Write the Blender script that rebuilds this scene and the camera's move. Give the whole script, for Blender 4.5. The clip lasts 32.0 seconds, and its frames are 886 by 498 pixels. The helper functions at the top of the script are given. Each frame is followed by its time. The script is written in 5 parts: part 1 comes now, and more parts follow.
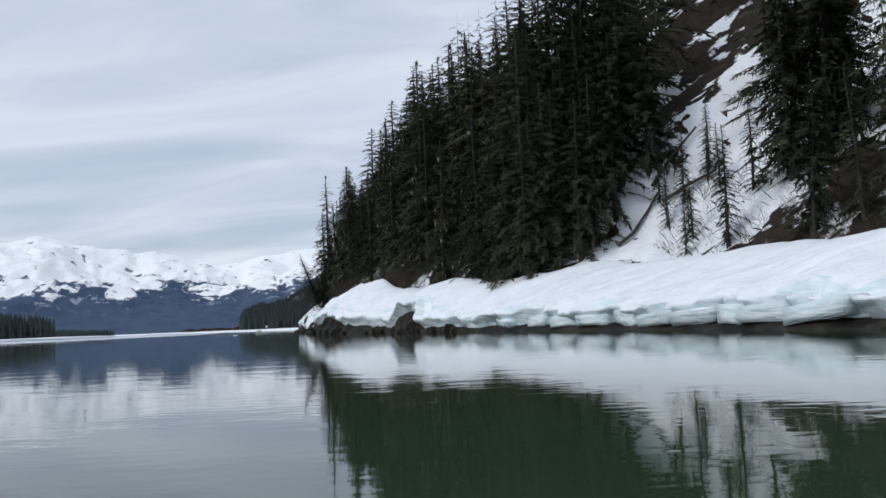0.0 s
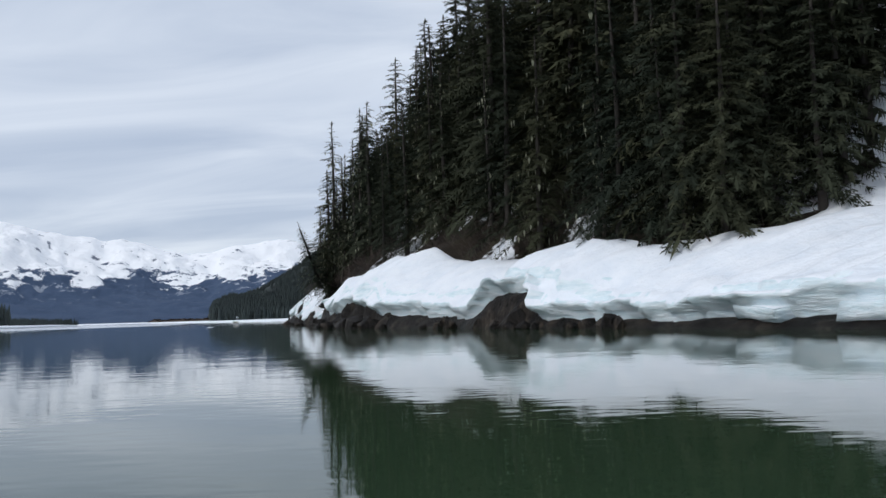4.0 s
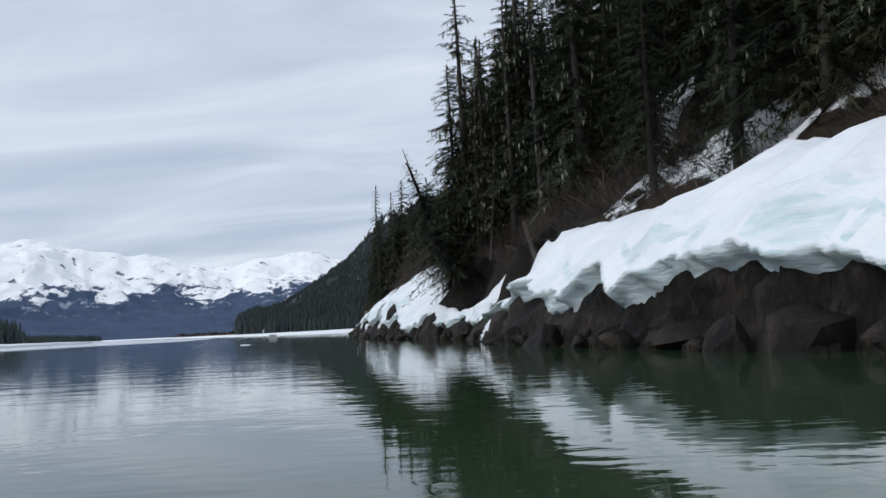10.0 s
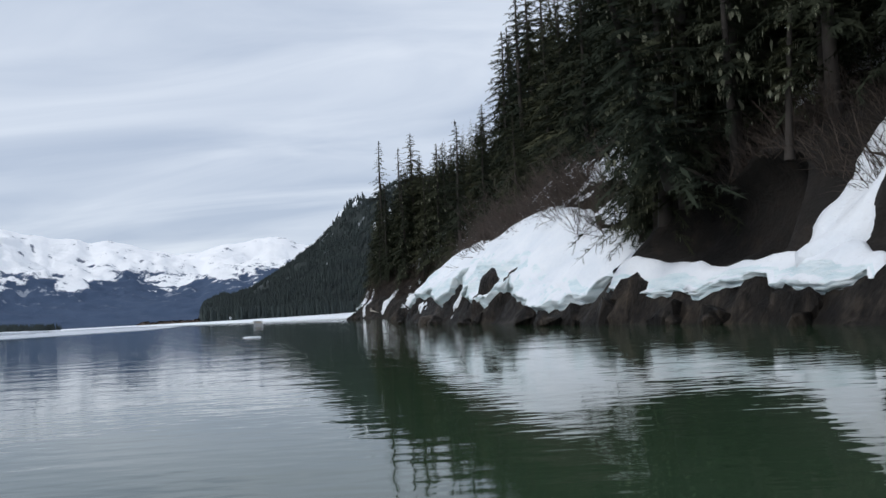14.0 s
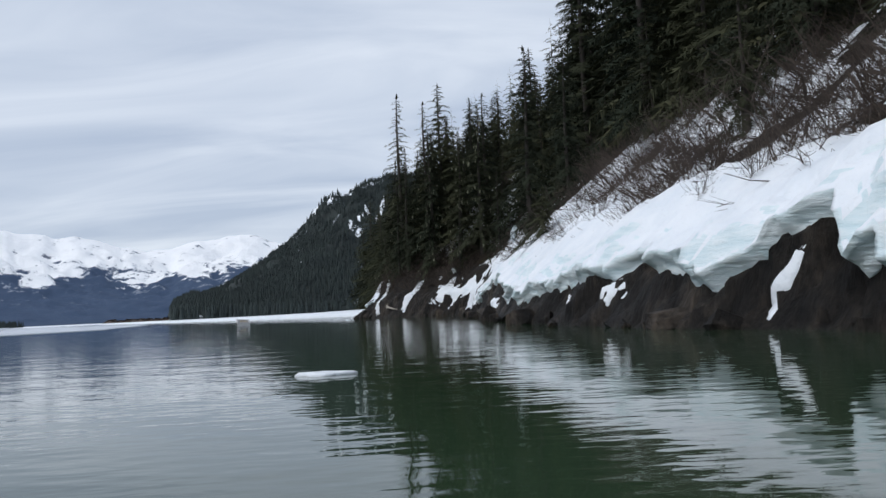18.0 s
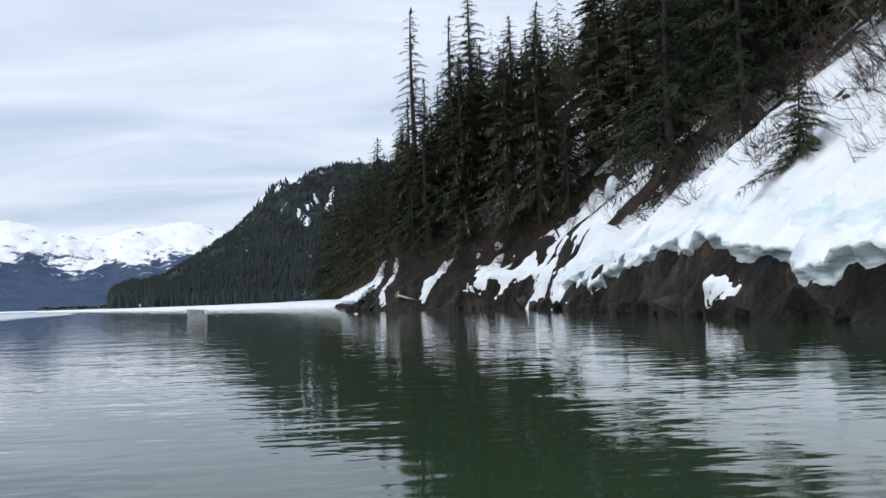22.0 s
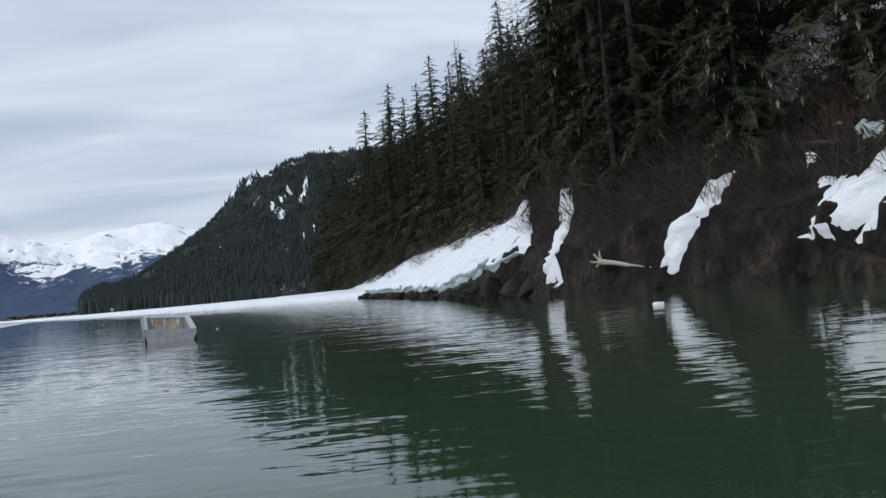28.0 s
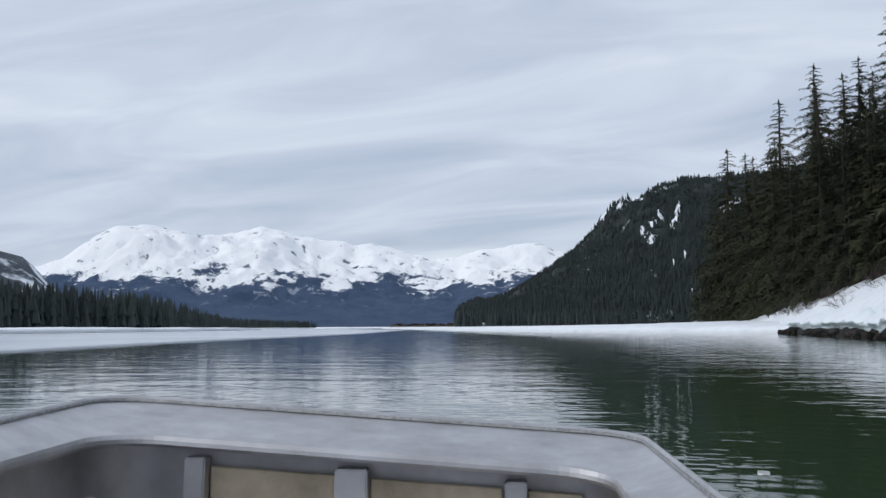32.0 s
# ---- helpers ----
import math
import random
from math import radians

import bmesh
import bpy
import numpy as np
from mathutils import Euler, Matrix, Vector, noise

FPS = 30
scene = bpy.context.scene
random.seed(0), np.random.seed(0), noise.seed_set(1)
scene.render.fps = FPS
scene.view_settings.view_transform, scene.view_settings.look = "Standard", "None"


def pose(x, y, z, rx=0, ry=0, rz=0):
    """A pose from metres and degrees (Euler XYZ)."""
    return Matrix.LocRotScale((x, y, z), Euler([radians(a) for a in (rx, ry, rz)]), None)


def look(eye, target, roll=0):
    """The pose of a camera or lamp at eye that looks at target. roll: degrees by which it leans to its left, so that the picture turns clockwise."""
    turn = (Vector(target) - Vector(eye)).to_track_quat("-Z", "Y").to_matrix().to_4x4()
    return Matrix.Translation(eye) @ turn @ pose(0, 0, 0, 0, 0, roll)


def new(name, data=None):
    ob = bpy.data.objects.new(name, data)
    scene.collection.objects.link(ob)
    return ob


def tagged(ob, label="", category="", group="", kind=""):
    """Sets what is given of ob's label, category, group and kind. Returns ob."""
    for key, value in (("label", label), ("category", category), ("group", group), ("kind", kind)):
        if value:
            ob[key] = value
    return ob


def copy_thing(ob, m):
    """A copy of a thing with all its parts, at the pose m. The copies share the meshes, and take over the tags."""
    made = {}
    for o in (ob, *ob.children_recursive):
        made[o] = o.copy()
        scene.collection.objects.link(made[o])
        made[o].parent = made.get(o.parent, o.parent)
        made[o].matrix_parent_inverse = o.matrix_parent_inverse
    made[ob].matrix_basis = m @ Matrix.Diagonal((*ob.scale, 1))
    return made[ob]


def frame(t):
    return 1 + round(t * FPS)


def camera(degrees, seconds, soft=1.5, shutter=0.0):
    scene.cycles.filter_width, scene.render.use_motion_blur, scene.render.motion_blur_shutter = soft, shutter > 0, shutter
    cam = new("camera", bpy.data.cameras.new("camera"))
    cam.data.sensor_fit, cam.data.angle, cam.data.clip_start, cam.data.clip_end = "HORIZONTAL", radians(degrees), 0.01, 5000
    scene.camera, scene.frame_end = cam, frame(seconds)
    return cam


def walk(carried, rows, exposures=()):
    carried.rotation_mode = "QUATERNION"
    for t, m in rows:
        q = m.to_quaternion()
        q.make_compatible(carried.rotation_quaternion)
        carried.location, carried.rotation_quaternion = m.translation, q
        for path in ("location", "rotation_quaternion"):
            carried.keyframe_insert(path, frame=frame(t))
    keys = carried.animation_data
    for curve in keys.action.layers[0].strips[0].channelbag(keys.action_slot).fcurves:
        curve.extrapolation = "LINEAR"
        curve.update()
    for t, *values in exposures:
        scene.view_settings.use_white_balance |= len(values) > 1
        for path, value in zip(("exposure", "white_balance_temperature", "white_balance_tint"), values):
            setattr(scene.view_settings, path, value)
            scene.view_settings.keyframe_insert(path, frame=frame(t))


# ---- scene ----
cam = camera(54.1, 32.0)
# seconds, x, y, z, yaw, pitch, lean
PATH = [
    (0, 0.00, 0.00, 1.016, -0.00, 4.81, -2.37),
    (0.5, -1.39, 4.68, 1.017, -0.43, 4.78, -2.03),
    (1, -2.65, 9.32, 1.020, -0.91, 4.68, -1.67),
    (1.5, -3.91, 13.99, 1.014, -1.19, 4.78, -1.65),
    (2, -5.22, 18.76, 1.018, -1.36, 4.68, -1.62),
    (2.5, -6.42, 23.54, 1.014, -1.46, 4.41, -1.42),
    (3, -7.62, 28.36, 1.024, -1.52, 4.33, -1.43),
    (3.5, -8.86, 33.16, 1.020, -1.71, 4.27, -1.47),
    (5.5, -13.55, 51.71, 1.019, -1.95, 4.64, -2.09),
    (6, -14.48, 56.30, 1.022, -1.76, 4.47, -2.30),
    (6.5, -15.73, 61.09, 1.028, -1.83, 4.48, -2.26),
    (7, -16.95, 65.91, 1.020, -1.71, 4.58, -2.04),
    (7.5, -18.03, 70.67, 1.025, -1.36, 4.60, -2.10),
    (8, -19.39, 75.43, 1.025, -1.25, 4.72, -2.09),
    (8.5, -20.58, 80.11, 1.024, -1.01, 4.72, -2.40),
    (9, -21.82, 84.83, 1.031, -0.70, 4.74, -2.86),
    (9.5, -23.21, 89.63, 1.016, -0.54, 4.98, -2.74),
    (10, -24.39, 94.23, 1.016, -0.38, 5.05, -2.59),
    (10.5, -25.54, 98.67, 1.017, -0.24, 4.82, -2.64),
    (11, -26.73, 102.98, 1.019, -0.21, 4.50, -2.87),
    (11.5, -28.06, 107.21, 1.016, -0.36, 4.24, -3.09),
    (12, -29.36, 111.36, 1.013, -0.69, 4.00, -3.07),
    (12.5, -30.58, 115.46, 1.019, -1.03, 4.01, -3.24),
    (13, -31.86, 119.66, 1.019, -1.47, 4.19, -3.49),
    (13.5, -33.23, 124.02, 1.015, -2.15, 4.05, -3.51),
    (15.5, -37.39, 141.92, 1.037, -3.33, 3.94, -2.22),
    (16, -38.46, 146.40, 1.039, -3.20, 4.06, -2.35),
    (16.5, -39.49, 150.90, 1.029, -3.25, 4.10, -2.57),
    (17, -40.47, 155.44, 1.020, -3.47, 4.07, -2.74),
    (17.5, -41.51, 160.00, 1.017, -3.88, 4.06, -2.58),
    (18, -42.51, 164.51, 1.009, -4.38, 3.91, -2.63),
    (18.5, -43.50, 168.95, 1.002, -5.00, 3.73, -2.85),
    (19, -44.41, 173.34, 1.002, -5.77, 3.50, -2.93),
    (19.5, -45.34, 177.83, 1.006, -6.66, 3.57, -2.51),
    (20, -46.32, 182.42, 1.017, -7.37, 3.82, -2.00),
    (20.5, -47.05, 186.97, 1.017, -7.56, 3.84, -1.85),
    (21, -47.79, 191.55, 1.022, -7.65, 3.54, -1.79),
    (21.5, -48.48, 196.13, 1.019, -7.73, 3.27, -1.55),
    (22, -49.18, 200.71, 1.025, -7.92, 3.32, -1.70),
    (22.5, -49.91, 205.21, 1.022, -8.37, 3.29, -2.05),
    (23, -50.56, 209.54, 1.022, -8.90, 3.22, -2.37),
    (23.5, -51.18, 213.69, 1.021, -9.57, 3.21, -2.43),
    (24, -51.78, 217.81, 1.020, -10.05, 3.39, -2.41),
    (24.5, -52.49, 222.02, 1.024, -10.55, 3.35, -2.42),
    (26.5, -55.22, 238.98, 1.021, -12.03, 3.53, -1.60),
    (27, -55.57, 243.30, 1.020, -11.37, 3.40, -2.01),
    (27.5, -55.89, 247.60, 1.016, -10.48, 3.09, -2.98),
    (28, -56.15, 251.84, 1.015, -9.58, 2.41, -4.71),
    (28.5, -56.63, 256.05, 1.018, -8.51, 2.18, -4.62),
    (29, -57.14, 260.11, 1.017, -6.04, 3.01, -3.81),
    (29.5, -57.67, 264.06, 1.008, -2.41, 4.66, -2.97),
    (30, -58.01, 267.77, 1.007, 1.71, 5.94, -2.16),
    (30.5, -58.48, 271.41, 1.016, 5.69, 5.44, -1.98),
    (31, -58.99, 275.02, 1.017, 9.74, 4.91, -0.91),
    (31.5, -59.61, 278.67, 1.021, 12.22, 5.05, -0.45),
    (32, -60.23, 282.32, 1.020, 14.23, 5.15, -0.31),
]


def aim(x, y, z, yaw, pitch, lean):
    a, b = radians(yaw), radians(pitch)
    way = Vector((-math.sin(a) * math.cos(b), math.cos(a) * math.cos(b), math.sin(b)))
    return look((x, y, z), Vector((x, y, z)) + way, lean)


walk(cam, [(r[0], aim(*r[1:])) for r in PATH], [(0, 0.0), (20.5, 0.0), (21, 0.05), (21.9, 0.25), (22.1, 0.25), (22.4, 0.08), (22.8, -0.26), (23, -0.29), (23.4, -0.15), (23.9, 0.0), (30, 0.0), (31, -0.12), (32, -0.06)])

# ---- sky and sun ----
SUN_AZ, SUN_EL = 115.0, 42.0  # degrees: to the left of +y, above the horizon


def make_world():
    w = bpy.data.worlds.new("overcast_sky")
    scene.world = w
    w.use_nodes = True
    nt = w.node_tree
    nt.nodes.clear()
    N, L = nt.nodes.new, nt.links.new
    out, bg = N("ShaderNodeOutputWorld"), N("ShaderNodeBackground")
    sky = N("ShaderNodeTexSky")
    sky.sky_type = "NISHITA"
    sky.sun_disc = False
    sky.sun_elevation, sky.sun_rotation = radians(SUN_EL), radians(-SUN_AZ)
    sky_gain = N("ShaderNodeVectorMath")
    sky_gain.operation = "SCALE"
    sky_gain.inputs["Scale"].default_value = 0.09
    L(sky.outputs[0], sky_gain.inputs[0])
    tc = N("ShaderNodeTexCoord")
    sep = N("ShaderNodeSeparateXYZ")
    L(tc.outputs["Generated"], sep.inputs[0])
    lift = N("ShaderNodeMath")
    lift.operation = "ADD"
    lift.inputs[1].default_value = 0.22
    L(sep.outputs["Z"], lift.inputs[0])
    floor_ = N("ShaderNodeMath")
    floor_.operation = "MAXIMUM"
    floor_.inputs[1].default_value = 0.2
    L(lift.outputs[0], floor_.inputs[0])
    flat = []
    for axis in "XY":
        d = N("ShaderNodeMath")
        d.operation = "DIVIDE"
        L(sep.outputs[axis], d.inputs[0])
        L(floor_.outputs[0], d.inputs[1])
        flat.append(d)
    comb = N("ShaderNodeCombineXYZ")
    L(flat[0].outputs[0], comb.inputs[0])
    L(flat[1].outputs[0], comb.inputs[1])
    mp = N("ShaderNodeMapping")
    mp.inputs["Rotation"].default_value = (0, 0, radians(16))
    mp.inputs["Scale"].default_value = (0.55, 1.5, 1)
    L(comb.outputs[0], mp.inputs[0])
    n1, n2 = N("ShaderNodeTexNoise"), N("ShaderNodeTexNoise")
    for n, s, det, dist in ((n1, 2.2, 10, 0.7), (n2, 0.5, 4, 0.3)):
        n.inputs["Scale"].default_value, n.inputs["Detail"].default_value = s, det
        n.inputs["Distortion"].default_value = dist
        L(mp.outputs[0], n.inputs["Vector"])
    add = N("ShaderNodeMath")
    add.operation = "ADD"
    L(n1.outputs[0], add.inputs[0])
    L(n2.outputs[0], add.inputs[1])
    ramp = N("ShaderNodeValToRGB")
    ramp.color_ramp.elements[0].position, ramp.color_ramp.elements[1].position = 0.38, 0.62
    ramp.color_ramp.elements[0].color = (0.50, 0.585, 0.735, 1)
    ramp.color_ramp.elements[1].color = (0.82, 0.89, 1.0, 1)
    half = N("ShaderNodeMath")
    half.operation = "MULTIPLY"
    half.inputs[1].default_value = 0.5
    L(add.outputs[0], half.inputs[0])
    L(half.outputs[0], ramp.inputs[0])
    mix = N("ShaderNodeMix")
    mix.data_type = "RGBA"
    mix.inputs["Factor"].default_value = 0.88
    L(sky_gain.outputs[0], mix.inputs["A"])
    L(ramp.outputs[0], mix.inputs["B"])
    L(mix.outputs["Result"], bg.inputs[0])
    bg.inputs[1].default_value = 1.0
    L(bg.outputs[0], out.inputs[0])


make_world()
sun = new("sun", bpy.data.lights.new("sun", "SUN"))
sun.data.energy, sun.data.angle, sun.data.color = 1.2, radians(20), (1.0, 0.975, 0.94)
_a, _e = radians(SUN_AZ), radians(SUN_EL)
sun.matrix_world = look((-math.sin(_a) * math.cos(_e) * 50, math.cos(_a) * math.cos(_e) * 50, math.sin(_e) * 50), (0, 0, 0))


# ---- materials ----
def material(name, rough=0.8, metal=0.0, spec=None):
    m = bpy.data.materials.new(name)
    m.use_nodes = True
    b = m.node_tree.nodes["Principled BSDF"]
    b.inputs["Roughness"].default_value, b.inputs["Metallic"].default_value = rough, metal
    if spec is not None:
        b.inputs["Specular IOR Level"].default_value = spec
    return m, m.node_tree.nodes, m.node_tree.links, b


def noise_ramp(N, L, scale, stops, detail=5, coords="Object", stretch=None, rough=0.6):
    """A noise laid over the object's own metres, turned into colours."""
    tc = N.new("ShaderNodeTexCoord")
    src = tc.outputs[coords]
    if stretch:
        mp = N.new("ShaderNodeMapping")
        mp.inputs["Scale"].default_value = stretch
        L.new(src, mp.inputs[0])
        src = mp.outputs[0]
    n = N.new("ShaderNodeTexNoise")
    n.inputs["Scale"].default_value, n.inputs["Detail"].default_value, n.inputs["Roughness"].default_value = scale, detail, rough
    L.new(src, n.inputs["Vector"])
    r = N.new("ShaderNodeValToRGB")
    els = r.color_ramp.elements
    while len(els) < len(stops):
        els.new(0.5)
    for e, (p, c) in zip(els, stops):
        e.position, e.color = p, (*c, 1)
    L.new(n.outputs[0], r.inputs[0])
    return r.outputs[0], n.outputs[0]


def blend(N, L, a, b, fac, kind="MIX"):
    m = N.new("ShaderNodeMix")
    m.data_type, m.blend_type = "RGBA", kind
    for sock, v in (("Factor", fac), ("A", a), ("B", b)):
        s = m.inputs[sock]
        if hasattr(v, "is_output"):
            L.new(v, s)
        else:
            s.default_value = v if sock == "Factor" else (*v, 1)
    return m.outputs["Result"]


def bump(N, L, b, height, strength, distance, after=None):
    n = N.new("ShaderNodeBump")
    n.inputs["Strength"].default_value, n.inputs["Distance"].default_value = strength, distance
    L.new(height, n.inputs["Height"])
    if after:
        L.new(after, n.inputs["Normal"])
    L.new(n.outputs[0], b.inputs["Normal"])
    return n.outputs[0]


def mat_simple(name, scale, stops, rough, bump_s=0.4, bump_d=0.02, stretch=None, metal=0.0, fine=12.0, spec=None):
    m, N, Lk, b = material(name, rough, metal, spec)
    L = Lk
    c, h = noise_ramp(N, L, scale, stops, stretch=stretch)
    L.new(c, b.inputs["Base Color"])
    if bump_s:
        _, h2 = noise_ramp(N, L, scale * fine, [(0, (0, 0, 0)), (1, (1, 1, 1))], stretch=stretch)
        bump(N, L, b, h2, bump_s, bump_d)
    return m


def mat_snow():
    m, N, L, b = material("snow", 0.55, 0, 0.3)
    c, h = noise_ramp(N, L, 0.5, [(0.3, (0.77, 0.82, 0.88)), (0.6, (0.87, 0.90, 0.94))])
    c2, h2 = noise_ramp(N, L, 7, [(0.30, (0.70, 0.70, 0.70)), (0.42, (1, 1, 1))], detail=8)
    L.new(blend(N, L, c, c2, 0.25, "MULTIPLY"), b.inputs["Base Color"])
    _, h3 = noise_ramp(N, L, 1.6, [(0, (0, 0, 0)), (1, (1, 1, 1))], detail=6)
    first = bump(N, L, b, h, 0.7, 0.35)
    second = bump(N, L, b, h3, 0.6, 0.14, first)
    bump(N, L, b, h2, 0.4, 0.05, second)
    return m


def mat_blued_face():
    """The cut front of the snow bank: wet, dense, with level seams; blue-green of scattered light and shade painted in.
    """
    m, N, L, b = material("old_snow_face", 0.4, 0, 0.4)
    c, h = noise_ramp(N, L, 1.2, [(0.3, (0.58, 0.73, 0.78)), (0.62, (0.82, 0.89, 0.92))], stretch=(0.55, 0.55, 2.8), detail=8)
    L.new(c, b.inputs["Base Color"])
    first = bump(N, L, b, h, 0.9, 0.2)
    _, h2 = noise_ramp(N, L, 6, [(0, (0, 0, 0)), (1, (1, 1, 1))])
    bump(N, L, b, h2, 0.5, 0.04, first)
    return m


def mat_rock():
    m, N, L, b = material("wet_dark_rock", 0.6, 0, 0.15)
    c, h = noise_ramp(N, L, 0.7, [(0.34, (0.009, 0.008, 0.008)), (0.50, (0.030, 0.026, 0.023)), (0.68, (0.100, 0.083, 0.068))], detail=10, stretch=(1, 1, 0.45), rough=0.68)
    c2, h2 = noise_ramp(N, L, 5, [(0.36, (0.22, 0.22, 0.22)), (0.60, (1, 1, 1))], detail=9, stretch=(1, 1, 0.25), rough=0.66)
    first = bump(N, L, b, h, 1.0, 0.45)
    # leaning joints
    tc = N.new("ShaderNodeTexCoord")
    mp = N.new("ShaderNodeMapping")
    mp.inputs["Rotation"].default_value, mp.inputs["Scale"].default_value = (radians(38), 0, 0), (0.35, 1.1, 0.13)
    L.new(tc.outputs["Object"], mp.inputs[0])
    wob = N.new("ShaderNodeVectorMath")
    wob.operation = "MULTIPLY_ADD"
    wob.inputs[1].default_value = (0.9, 0.9, 0.9)
    nz = N.new("ShaderNodeTexNoise")
    nz.inputs["Scale"].default_value, nz.inputs["Detail"].default_value = 1.1, 5
    L.new(tc.outputs["Object"], nz.inputs["Vector"])
    L.new(nz.outputs["Color"], wob.inputs[0])
    L.new(mp.outputs[0], wob.inputs[2])
    vo = N.new("ShaderNodeTexVoronoi")
    vo.feature = "DISTANCE_TO_EDGE"
    vo.inputs["Scale"].default_value = 0.85
    L.new(wob.outputs[0], vo.inputs["Vector"])
    jr = N.new("ShaderNodeValToRGB")
    jr.color_ramp.elements[0].position, jr.color_ramp.elements[1].position = 0.0, 0.045
    jr.color_ramp.elements[0].color = (0.25, 0.25, 0.25, 1)
    L.new(vo.outputs["Distance"], jr.inputs[0])
    second = bump(N, L, b, jr.outputs[0], 0.35, 0.08, first)
    bump(N, L, b, h2, 1.0, 0.12, second)
    c4, _ = noise_ramp(N, L, 0.22, [(0.35, (0.55, 0.52, 0.50)), (0.55, (1.0, 0.97, 0.94)), (0.7, (1.35, 1.22, 1.08))], detail=4)
    tone = blend(N, L, blend(N, L, blend(N, L, c, c2, 0.85, "MULTIPLY"), jr.outputs[0], 0.18, "MULTIPLY"), c4, 1.0, "MULTIPLY")
    L.new(tone, b.inputs["Base Color"])
    return m


def mat_hillside():
    """Forest floor: dead brown brush and moss, with old snow lying in patches."""
    m, N, L, b = material("forest_floor", 0.9, 0, 0.2)
    c, h = noise_ramp(N, L, 0.8, [(0.3, (0.010, 0.008, 0.006)), (0.55, (0.028, 0.021, 0.015)), (0.75, (0.032, 0.032, 0.016))], detail=8)
    s, hs = noise_ramp(N, L, 0.16, [(0.54, (0, 0, 0)), (0.57, (1, 1, 1))], detail=7)
    L.new(blend(N, L, c, (0.80, 0.83, 0.87), s), b.inputs["Base Color"])
    _, h2 = noise_ramp(N, L, 4, [(0, (0, 0, 0)), (1, (1, 1, 1))])
    bump(N, L, b, h2, 0.8, 0.15)
    return m


def mat_water():
    m, N, L, b = material("green_water", 0.03, 0)
    b.inputs["IOR"].default_value = 1.333
    c, h = noise_ramp(N, L, 0.02, [(0.3, (0.024, 0.046, 0.023)), (0.7, (0.032, 0.058, 0.032))])
    L.new(c, b.inputs["Base Color"])
    _, w1 = noise_ramp(N, L, 0.42, [(0, (0, 0, 0)), (1, (1, 1, 1))], detail=3, stretch=(1, 1.7, 1), rough=0.45)
    _, w2 = noise_ramp(N, L, 2.4, [(0, (0, 0, 0)), (1, (1, 1, 1))], detail=2, stretch=(1, 1.8, 1), rough=0.4)
    # calmer in the lee, a light breeze further up the inlet
    geo = N.new("ShaderNodeNewGeometry")
    sep = N.new("ShaderNodeSeparateXYZ")
    L.new(geo.outputs["Position"], sep.inputs[0])
    air = N.new("ShaderNodeMapRange")
    air.inputs["From Min"].default_value, air.inputs["From Max"].default_value = 60, 230
    air.inputs["To Min"].default_value, air.inputs["To Max"].default_value = 0.24, 0.85
    L.new(sep.outputs["Y"], air.inputs["Value"])
    heights = []
    for w in (w1, w2):
        k = N.new("ShaderNodeMath")
        k.operation = "MULTIPLY"
        L.new(w, k.inputs[0])
        L.new(air.outputs[0], k.inputs[1])
        heights.append(k.outputs[0])
    first = bump(N, L, b, heights[0], 0.33, 0.08)
    bump(N, L, b, heights[1], 0.22, 0.035, first)
    return m


